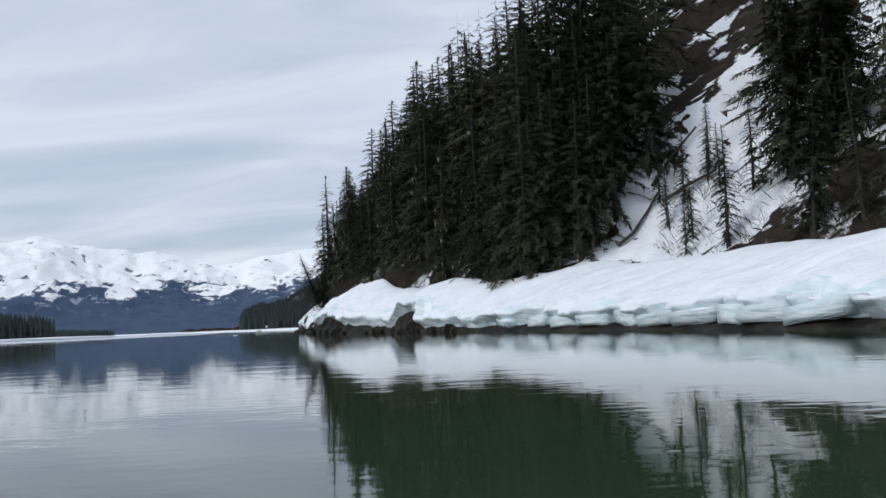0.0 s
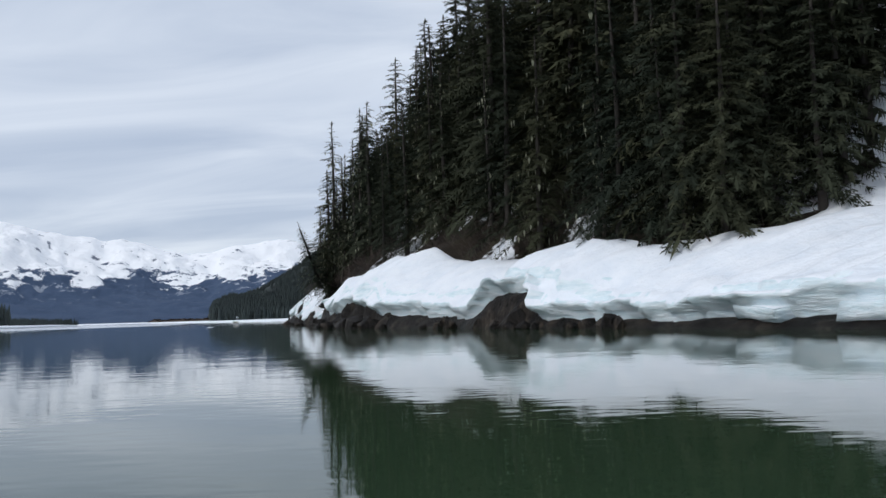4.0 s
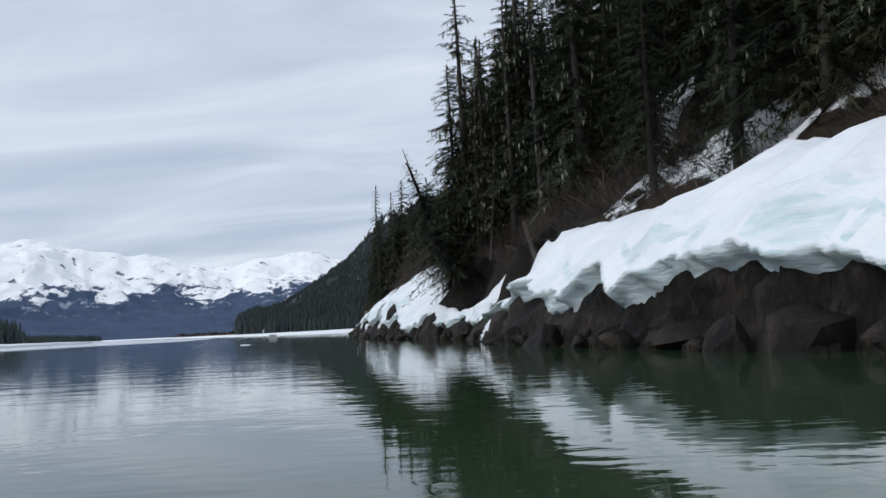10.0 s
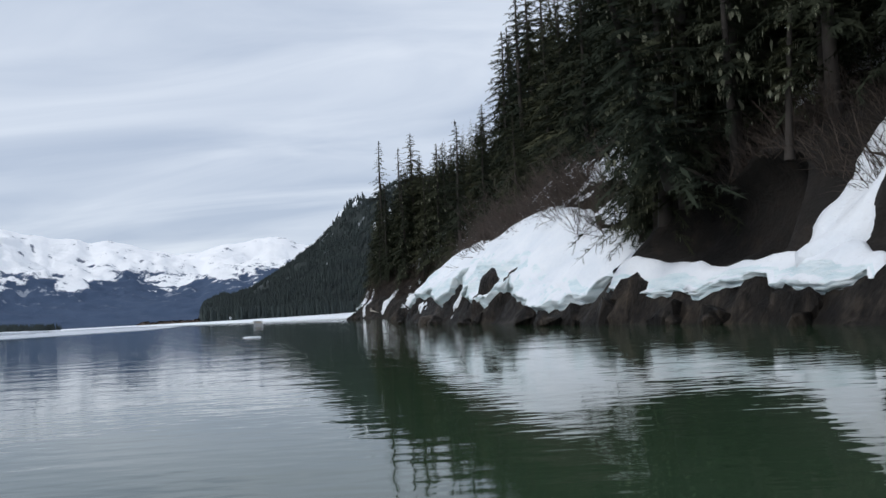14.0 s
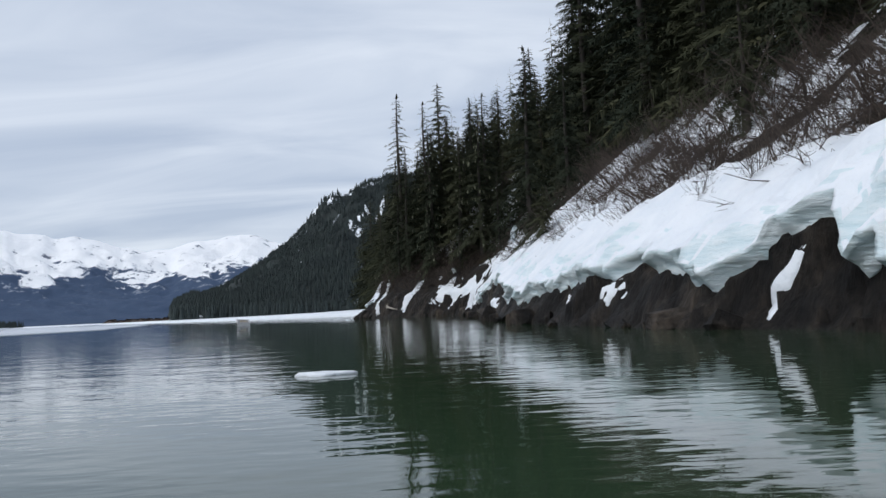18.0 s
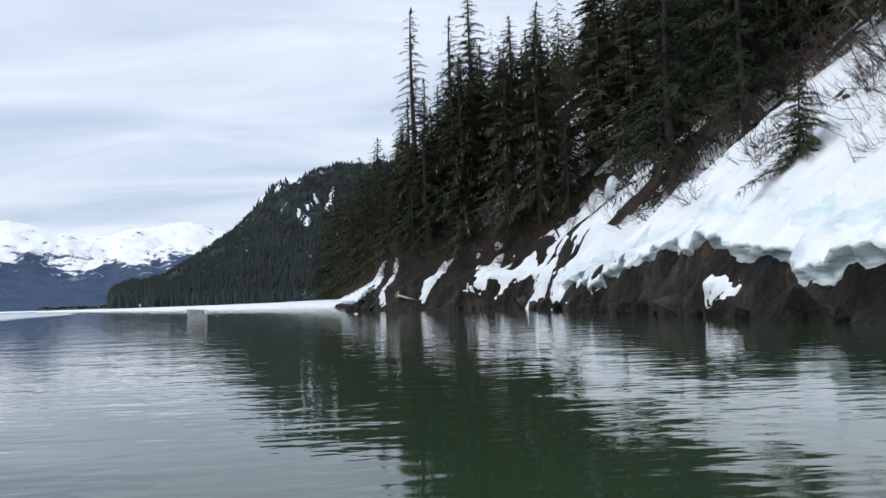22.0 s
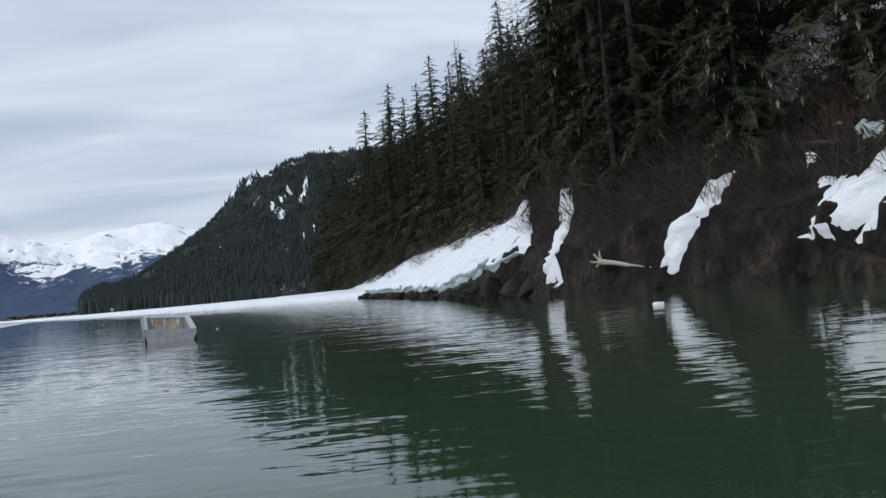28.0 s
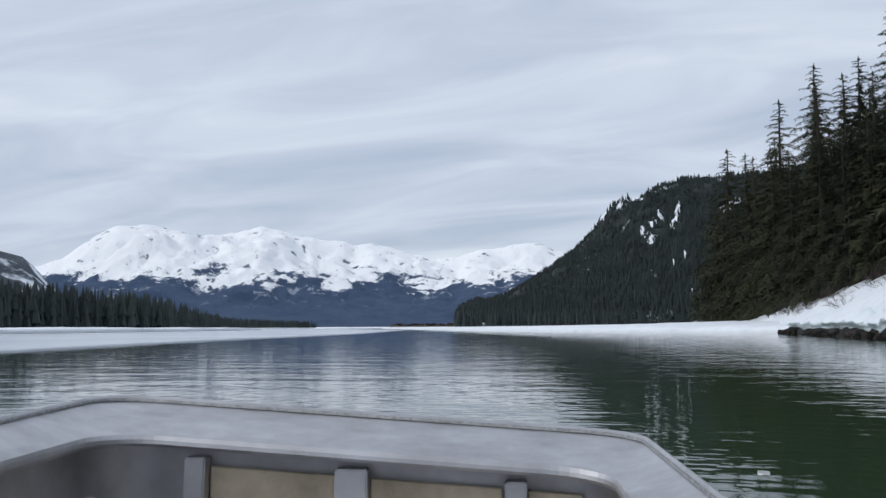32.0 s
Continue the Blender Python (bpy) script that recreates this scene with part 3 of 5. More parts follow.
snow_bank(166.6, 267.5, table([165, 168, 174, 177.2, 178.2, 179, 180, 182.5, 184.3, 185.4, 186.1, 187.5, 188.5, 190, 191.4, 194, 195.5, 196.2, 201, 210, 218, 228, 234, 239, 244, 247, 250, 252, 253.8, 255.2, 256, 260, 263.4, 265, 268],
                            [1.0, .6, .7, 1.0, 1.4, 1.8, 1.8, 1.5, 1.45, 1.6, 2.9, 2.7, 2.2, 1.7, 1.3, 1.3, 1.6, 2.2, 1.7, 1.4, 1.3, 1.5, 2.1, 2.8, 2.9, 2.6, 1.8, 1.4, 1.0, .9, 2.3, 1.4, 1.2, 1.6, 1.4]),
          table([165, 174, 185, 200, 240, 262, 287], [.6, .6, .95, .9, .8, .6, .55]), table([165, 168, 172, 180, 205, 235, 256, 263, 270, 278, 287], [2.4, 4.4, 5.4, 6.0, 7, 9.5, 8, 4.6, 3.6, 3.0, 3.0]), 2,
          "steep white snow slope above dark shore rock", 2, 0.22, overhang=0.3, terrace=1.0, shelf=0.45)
snow_bank(151.5, 166, table([151, 166], [1.0, 1.0]), table([151, 166], [.35, .4]), table([151, 160, 166], [1.7, 1.4, 1.6]), 3, "narrow ledge of snow on dark shore rock", 2.5, 0.3, overhang=0.12, shelf=0)
snow_bank(300.5, 470, table([298, 300, 303, 305, 308, 314, 324, 380, 470], [2.6, 2.2, 1.7, 2.0, 1.6, 1.0, .5, .5, .3]), table([298, 307, 340, 470], [.4, .7, .8, .6]), table([298, 303, 312, 330, 380, 440, 470], [1.6, 3.4, 7.5, 9, 9, 10, 14]), 5,
          "white snow slope above low shore boulders", 2, 0.6, overhang=0.2, shelf=0.2)


def snow_patch(y, d0, d1, half, slant, thick, seed, label, step=0.4, ragged=0.5):
    """Snow lying in a chute or on a ledge, up the slope from d0 to d1; its ragged edges thin out on the ground."""
    m = half + 3
    us, ds = np.arange(-m, m + 0.01, step), np.arange(d0 - 1.5, d1 + 1.5, step if d1 - d0 < 25 else step * 1.8)
    U, D = np.meshgrid(us, ds, indexing="ij")
    Y = y + U + slant * (D - d0)
    n = fbm(Y / 2.4, D / 2.4, seed, 4) + 0.5 * fbm(Y / 0.8, D / 0.8, seed + 6, 3)
    inside = np.minimum(1 - np.abs(U) / half, np.minimum(D - d0, d1 - D) / max(half, 1.2)) + ragged * n
    cover = np.clip(inside * 4, -1, 1)
    P = rocky(Y, D)
    rise = thick * cover + 0.06 * n * (cover > 0) - 0.6 * (cover < -0.6)
    P[..., 2] += rise * 0.8
    P[..., 0] -= rise * 0.6 * smooth(4, 1.5, D)
    q = quads(*U.shape, True)
    ob = new("snow_patch", mesh_of("snow_patch", P, q[cover.ravel()[q].max(1) > -0.9], M_SNOW))
    return tagged(ob, label, "snow patch", "snow patches on the slope", "structure")


CHUTE = "old snow lying in a steep open chute"
STREAK = "narrow streak of snow running down a cleft in dark rock"
LEDGE = "patch of snow on a dark rock ledge"
snow_patch(81.5, 14.5, 60, 10, 0.0, 0.35, 101, CHUTE, 0.4, 0.5)
snow_patch(154.8, 1.2, 9, 1.15, 0.35, 0.35, 102, "narrow tongue of snow in a rock gully", 0.25, 0.35)
snow_patch(150, 11, 24, 3.2, -0.1, 0.3, 103, CHUTE)
snow_patch(143, 15, 40, 2.5, 0.25, 0.3, 104, CHUTE)
snow_patch(164, 8.5, 22, 4.5, 0.1, 0.3, 136, CHUTE, 0.35, 0.6)
snow_patch(141, 9.5, 17, 1.1, 1.0, 0.3, 137, STREAK, 0.25, 0.5)
snow_patch(173, 6.5, 15, 6, 0.2, 0.3, 147, CHUTE, 0.35, 0.5)
snow_patch(190, 6, 12, 9, 0.15, 0.30, 105, CHUTE, 0.4, 0.6)
snow_patch(214, 6.3, 18, 12, 0.1, 0.30, 106, CHUTE, 0.4, 0.6)
snow_patch(144.0, 0.5, 0.75, 0.8, 0.0, 0.14, 145, LEDGE, 0.12, 0.35)
snow_patch(188.6, 0.5, 1.0, 0.32, -0.5, 0.14, 124, LEDGE, 0.1, 0.3)
snow_patch(198.5, 0.7, 0.95, 0.8, 0.0, 0.14, 125, LEDGE, 0.12, 0.35)
snow_patch(205, 0.7, 0.95, 0.9, 0.0, 0.14, 126, LEDGE, 0.12, 0.35)
snow_patch(234, 0.60, 0.72, 1.3, 0.0, 0.10, 127, LEDGE, 0.08, 0.25)
snow_patch(260.5, 0.4, 1.4, 0.5, -0.5, 0.2, 128, LEDGE, 0.15, 0.3)
snow_patch(267, 0.4, 1.2, 0.7, -0.5, 0.2, 129, LEDGE, 0.15, 0.4)
snow_patch(240, 7.3, 34, 11, 0.0, 0.30, 107, CHUTE, 0.4, 0.65)
snow_patch(258, 4, 26, 5.0, -0.1, 0.30, 108, CHUTE, 0.4, 0.65)
snow_patch(281, 12, 30, 2.5, 0.2, 0.3, 113, CHUTE)
snow_patch(290.2, 0.4, 3.3, 0.5, -0.15, 0.2, 114, STREAK, 0.11, 0.6)
snow_patch(296.5, 0.4, 3.3, 0.48, 1.0, 0.2, 115, STREAK, 0.11, 0.6)
snow_patch(268, 3.5, 15, 2.6, 0.2, 0.3, 131, CHUTE, 0.3, 0.8)
snow_patch(276.8, 1.0, 10, 1.4, 0.25, 0.32, 132, STREAK, 0.16, 0.75)
snow_patch(281.6, 1.25, 3.1, 3.2, 0.6, 0.36, 141, "ragged patch of snow below a brown earth bank", 0.12, 0.5)
snow_patch(269.5, 0.9, 2.4, 3.6, 0.2, 0.3, 142, "ragged patch of snow on the shore rock", 0.13, 0.9)
snow_patch(287.5, 13, 19, 2.6, 0.1, 0.3, 134, CHUTE, 0.3, 0.7)
snow_patch(287, 22, 30, 3.2, 0.1, 0.3, 135, CHUTE, 0.4, 0.7)
snow_patch(314, 6, 14, 4.5, 0.3, 0.3, 146, CHUTE, 0.3, 0.9)
snow_patch(325, 9, 22, 4, -0.3, 0.3, 116, CHUTE)
snow_patch(356, 9, 24, 5, 0.2, 0.3, 117, CHUTE)


# ---- flats of snow and ice round the head of the inlet ----
def flat_sheet(name, near, far, z, thick, mat, label, category, seed, wob=3.0, rise=0.0):
    """A low sheet between two lines in plan, each given by a few corners, with an uneven near edge."""
    n = 160
    s = np.linspace(0, 1, n)

    def line(pts, k):
        p = np.array(pts, float)
        t = np.linspace(0, 1, len(p))
        x, y = np.interp(s, t, p[:, 0]), np.interp(s, t, p[:, 1])
        return np.stack([x, y + wob * fbm(s * 60, 0.5, seed + k, 4)], 1)

    a, b = line(near, 0), line(far, 5) if wob else line(far, 5)
    rows = [np.c_[a, np.full(n, -0.2)], np.c_[a, z + thick * (0.6 + 0.5 * fbm(s * 90, 2.0, seed + 9, 3))]]
    for u in (0.04, 0.3, 0.65, 1.0):
        p = a + (b - a) * u
        rows.append(np.c_[p, z + rise * u ** 0.6 + thick * (1 + 0.5 * fbm(s * 40, u * 7 + 0 * s, seed + 11, 3))])
    V = np.stack(rows, 0)
    ob = new(name, mesh_of(name, V, quads(len(rows), n, True), mat))
    return tagged(ob, label, category, kind="structure")


flat_sheet("ground_snow_flat", [(-44, 395), (-66, 425), (-77, 438), (-92, 464), (-121, 535), (-190, 720), (-330, 1100), (-520, 1700), (-900, 1850), (-1300, 1900)],
           [(-20, 400), (-22, 470), (-20, 560), (0, 660), (20, 800), (40, 1000), (60, 1300), (-100, 1900), (-500, 2400), (-1400, 2600)], 0.2, 0.35, M_SNOW,
           "flat snow-covered beach at the head of the inlet", "snow beach", 41, 2, 2.2)
flat_sheet("ground_far_shore", [(-260, 60), (-230, 250), (-192, 430), (-215, 560), (-262, 690), (-350, 860), (-560, 1280), (-610, 1600)],
           [(-700, 60), (-700, 250), (-640, 480), (-600, 640), (-640, 800), (-760, 1100), (-1000, 1500), (-1100, 1900)], 0.3, 1.0, M_SNOW,
           "snow-covered beach below the far forest", "snow beach", 51, 5)
M_ICE = mat_simple("grey_lake_ice", 0.03, [(0.3, (0.42, 0.46, 0.52)), (0.7, (0.62, 0.65, 0.69))], 0.25, 0.2, 0.05)
flat_sheet("ice_sheet", [(-150, 60), (-106, 220), (-88, 313), (-95, 341), (-108, 414), (-160, 620), (-330, 1000), (-560, 1500)],
           [(-255, 60), (-226, 250), (-188, 430), (-212, 560), (-258, 690), (-346, 860), (-556, 1280), (-606, 1600)], 0.03, 0.04, M_ICE,
           "thin grey ice sheet along the far shore", "ice", 61, 2)


def far_brush():
    rng = np.random.default_rng(5)
    V, F = [], []
    n = 260
    x = rng.uniform(-600, -455, n)
    y = 2020 + rng.uniform(-40, 60, n)
    for k in range(n):
        r, h = rng.uniform(6, 12), rng.uniform(4, 10)
        a = rng.uniform(0, 6.28, 7) + np.arange(7)
        ring = np.stack([x[k] + r * np.cos(np.arange(7) * 0.9), y[k] + r * np.sin(np.arange(7) * 0.9), 0.3 + 0 * a], 1)
        base = len(V)
        V += ring.tolist() + [[x[k] + rng.uniform(-3, 3), y[k], h], [x[k] + rng.uniform(-5, 5), y[k], h * 0.8]]
        F += [(base + i, base + (i + 1) % 7, base + 7 + (i > 3)) for i in range(7)]
    ob = new("far_brush", mesh_of("far_brush", V, F, M_BRUSH, False))
    tagged(ob, "reddish brown bare brush on the far flats", "brush", kind="stuff")


far_brush()


# ---- the far mountains and the wooded hill ----
def ridge_land(name, origin, az0, az1, crest, r0, r1, r2, mat, label, category, rough, seed, n=420, m=64, power=1.1):
    """Land that rises from r0 to a crest at r1, whose elevation in degrees is a function of azimuth, and falls to r2."""
    az = np.linspace(az0, az1, n)
    u = np.concatenate([np.linspace(0, 1, m), np.linspace(1, 1.6, 12)[1:]])
    A, U = np.meshgrid(np.radians(az), u, indexing="ij")
    top = np.tan(np.radians(crest(az)))[:, None] * r1
    R = np.where(U <= 1, r0 + (r1 - r0) * U, r1 + (r2 - r1) * (U - 1) / 0.6)
    shape = np.where(U <= 1, np.clip(U, 0, 1) ** power, 1 - 0.8 * (U - 1) / 0.6)
    X, Y = origin[0] - np.sin(A) * R, origin[1] + np.cos(A) * R
    nz = fbm(X / rough, Y / rough, seed, 6, 0.55)
    rid = 1 - np.abs(fbm(X / (rough * 0.6), Y / (rough * 0.6), seed + 40, 5, 0.55)) * 2
    k = np.clip(U * 1.6, 0, 1) * np.clip((1.0 - np.minimum(U, 1.0)) * 5 + 0.03, 0, 1)
    Z = top * (shape + k * (0.22 * nz + 0.12 * (rid - 0.5))) - 2 * (U == 0)
    ob = new(name, mesh_of(name, np.stack([X, Y, Z], -1), quads(n, len(u), az1 > az0), mat))
    tagged(ob, label, category, kind="structure")
    return ob


EYE = (-60.0, 282.0)
MT_AZ = [-40, -10, 2, 6.2, 7.6, 8.8, 10.2, 11.8, 13.2, 14.8, 16.5, 18.9, 20.5, 22.6, 24.5, 25.4, 26.0, 27.0, 28.5, 30.8, 33.0, 35.0, 36.4, 38.0, 40.0, 44, 60, 100]
MT_EL = [3, 4, 4.6, 4.9, 5.3, 5.5, 5.2, 5.15, 4.7, 4.55, 5.0, 5.55, 5.55, 5.9, 6.2, 6.5, 6.6, 6.2, 6.0, 6.0, 6.4, 6.5, 5.6, 4.2, 3.6, 3.4, 3.6, 3]
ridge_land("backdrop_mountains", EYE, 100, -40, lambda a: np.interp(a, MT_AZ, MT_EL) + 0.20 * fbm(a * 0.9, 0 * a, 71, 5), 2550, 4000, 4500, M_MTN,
           "distant mountain range, snow above dark wooded slopes blue with haze", "mountain", 330, 72, 760, 84, 1.25)
SP_AZ = [36.5, 38.5, 40, 42, 46, 60, 110]
SP_EL = [0.5, 2.6, 4.3, 4.8, 4.9, 5.4, 4]
M_SPUR = mat_simple("snow_streaked_hill", 0.012, [(0.40, (0.030, 0.042, 0.060)), (0.52, (0.05, 0.065, 0.085)), (0.60, (0.70, 0.74, 0.80))], 0.95, 0)
ridge_land("backdrop_spur", EYE, 110, 36.5, lambda a: np.interp(a, SP_AZ, SP_EL), 1300, 2000, 2400, M_SPUR,
           "dark wooded hill streaked with snow across the inlet", "hill", 180, 75, 120, 30)

HL_AZ = [-60, -30, -12, -6, -3.9, -1.5, 0.2, 1.8, 3.0, 4.0, 5.2, 6.2, 7.4, 8.6, 9.8, 11.0, 12.4, 13.2, 13.6]
HL_EL = [9, 9.5, 9.6, 9.5, 9.4, 9.4, 8.9, 8.0, 7.3, 6.5, 5.3, 4.5, 3.7, 2.9, 2.2, 1.8, 1.5, 1.2, .4]


def hill_crest(a):
    return np.interp(a, HL_AZ, HL_EL) + 0.10 * fbm(a * 1.5, 0 * a, 81, 4)


ridge_land("backdrop_hill", EYE, 13.6, -60, hill_crest, 1560, 2350, 2800, M_WOODLAND, "dark wooded hill with snow on its ledges", "hill", 150, 82, 320, 50, 0.85)


def cone_trees(name, bases, heights, mat, label, category, seed, sides=6, tiers=3, slim=0.17):
    """Many small spruces as one object: a few ragged tiers each."""
    rng = np.random.default_rng(seed)
    n = len(bases)
    V, F, off = [], [], 0
    for t in range(tiers):
        z0, z1 = 0.08 + t * 0.28, min(1.0, 0.08 + t * 0.28 + 0.5)
        r = slim * heights * (1 - t * 0.27)
        a = rng.uniform(0, 6.28, (n, 1)) + np.arange(sides) * 6.283 / sides
        rr = r[:, None] * rng.uniform(0.55, 1.15, (n, sides))
        ring = np.stack([bases[:, :1] + rr * np.cos(a), bases[:, 1:2] + rr * np.sin(a), bases[:, 2:] + heights[:, None] * (z0 + rng.uniform(-.06, .06, (n, sides)))], -1)
        tip = np.stack([bases[:, 0] + rng.normal(0, .01, n) * heights, bases[:, 1], bases[:, 2] + heights * z1], -1)[:, None]
        V.append(np.concatenate([ring, tip], 1).reshape(-1, 3))
        base = off + np.arange(n)[:, None] * (sides + 1)
        i = np.arange(sides)[None]
        F.append(np.stack([base + i, base + (i + 1) % sides, base + sides + 0 * i], -1).reshape(-1, 3))
        off += n * (sides + 1)
    ob = new(name, mesh_of(name, np.concatenate(V), np.concatenate(F), mat, False))
    return tagged(ob, label, category, kind="stuff")


def hill_at(az, u):
    """Places on the wooded hill, by azimuth and by share of the way up."""
    top = np.tan(np.radians(hill_crest(az))) * 2350
    R = 1560 + (2350 - 1560) * u
    a = np.radians(az)
    X, Y = EYE[0] - np.sin(a) * R, EYE[1] + np.cos(a) * R
    nz = fbm(X / 150, Y / 150, 82, 6, 0.55)
    rid = 1 - np.abs(fbm(X / 90, Y / 90, 122, 5, 0.55)) * 2
    k = np.clip(u * 1.6, 0, 1) * np.clip((1.0 - u) * 5 + 0.03, 0, 1)
    return X, Y, top * (np.clip(u, 0, 1) ** 0.85 + k * (0.22 * nz + 0.12 * (rid - 0.5)))


# bare breaks in the woods: azimuth, share of the height, half sizes of both
SCARS = [(1.2, .46, .17, .055), (0.75, .40, .38, .022), (0.65, .52, .32, .022), (0.0, .56, .25, .02), (-0.8, .49, .30, .022), (-0.65, .26, .11, .016), (-1.4, .27, .07, .010), (4.7, .40, .14, .02), (5.8, .32, .10, .016), (-1.0, .62, .25, .02), (1.5, .84, .45, .04), (0.0, .63, .30, .03), (2.6, .74, .30, .03), (3.7, .80, .25, .03), (11.6, .03, .16, .025)]


def hill_woods():
    rng = np.random.default_rng(7)
    n = 17000
    az = rng.uniform(-9, 13.5, n)
    u = rng.uniform(0, 1.0, n) ** 0.85
    X, Y, Z = hill_at(az, u)
    keep = fbm(X / 60, Y / 60, 91, 4) > -0.55 + 0.30 * u
    for sa, su, da, du in SCARS:
        keep &= np.hypot((az - sa) / (da * 0.9), (u - su + du * 0.6) / (du * 1.3)) > 1
    b = np.stack([X, Y, Z - 1], 1)[keep]
    cone_trees("hill_woods", b, rng.uniform(12, 25, len(b)) * (1 - 0.35 * u[keep]), M_FARWOOD, "dense dark spruce woods covering the far hill", "woods", 8)
    # a fringe of trees along the foot and the end of the headland
    n = 420
    az = rng.uniform(3, 13.4, n)
    R = rng.uniform(1500, 1580, n)
    a = np.radians(az)
    b = np.stack([EYE[0] - np.sin(a) * R, EYE[1] + np.cos(a) * R, 0 * a + 0.5], 1)[np.abs(az - 11.6) > 0.16]
    n = len(b)
    cone_trees("headland_trees", b, rng.uniform(14, 30, n), M_FARWOOD, "row of dark spruces along the headland beach", "woods", 9)


hill_woods()


def hill_scar(az, u, half_az, half_u, seed):
    """Bare snow on a break in the far woods, in a ragged scatter of pieces."""
    n = 56
    A, T = np.meshgrid(np.linspace(-1.3, 1.3, n), np.linspace(-1.3, 1.3, n), indexing="ij")
    k = fbm(A * 2.2, T * 1.6, seed, 5, 0.65)
    inside = 0.75 - np.hypot(A, T) + 1.8 * k
    X, Y, Z = hill_at(az + A * half_az, np.clip(u + T * half_u, 0, 1))
    a = math.radians(az)
    q = quads(n, n)
    q = q[inside.ravel()[q].min(1) > 0]
    ob = new("snow_scar", mesh_of("snow_scar", np.stack([X + math.sin(a) * 4, Y - math.cos(a) * 4, Z + 2 + 2 * k], -1), q, M_SNOW))
    tagged(ob, "bare snow on a break in the far wooded hill", "snow patch", "snow on the far hill", "structure")


for k, sc in enumerate(SCARS):
    hill_scar(*sc, 201 + k)


def left_woods():
    rng = np.random.default_rng(17)
    n = 6800
    s = rng.uniform(0, 1, n)
    px = np.interp(s, [0, .2, .4, .6, .8, 1], [-640, -590, -390, -295, -268, -290])
    py = np.interp(s, [0, .2, .4, .6, .8, 1], [1700, 1300, 860, 660, 520, 250])
    back = rng.uniform(0, 1, n) ** 1.4 * 170
    b = np.stack([px - back - 8, py + rng.uniform(-15, 15, n), 0.8 + back * 0.02], 1)
    cone_trees("far_shore_woods", b, rng.uniform(10, 18, n) * (0.75 + 0.5 * s), M_FARWOOD, "dark spruce woods on the low far shore", "woods", 18, 6, 3, 0.14)


left_woods()


# ---- spruces ----
def leafy(corners, lift=0.22, share=0.28):
    """Winds three-cornered blades so that they face away from the trunk, and gives each a normal between its own and the crown's."""
    c = corners.mean(1)
    out = np.stack([c[:, 0], c[:, 1], lift * np.hypot(c[:, 0], c[:, 1]) + 0.004], 1)
    out /= np.linalg.norm(out, axis=1)[:, None]
    own = np.cross(corners[:, 1] - corners[:, 0], corners[:, 2] - corners[:, 0])
    own /= np.linalg.norm(own, axis=1)[:, None] + 1e-12
    back = (own * out).sum(1) < 0
    own[back] *= -1
    corners = np.where(back[:, None, None], corners[:, ::-1], corners)
    nrm = out * (1 - share) + own * share
    return corners, nrm / np.linalg.norm(nrm, axis=1)[:, None]


def blade_mesh(name, corners, normals, mat):
    n = len(corners)
    me = bpy.data.meshes.new(name)
    me.vertices.add(3 * n)
    me.vertices.foreach_set("co", np.ascontiguousarray(corners, np.float32).ravel())
    me.loops.add(3 * n)
    me.loops.foreach_set("vertex_index", np.arange(3 * n, dtype=np.int32))
    me.polygons.add(n)
    me.polygons.foreach_set("loop_start", np.arange(0, 3 * n, 3, dtype=np.int32))
    me.polygons.foreach_set("loop_total", np.full(n, 3, dtype=np.int32))
    me.polygons.foreach_set("use_smooth", np.ones(n, dtype=bool))
    me.materials.append(mat)
    me.update(calc_edges=True)
    me.normals_split_custom_set(np.repeat(normals, 3, 0).tolist())
    return me


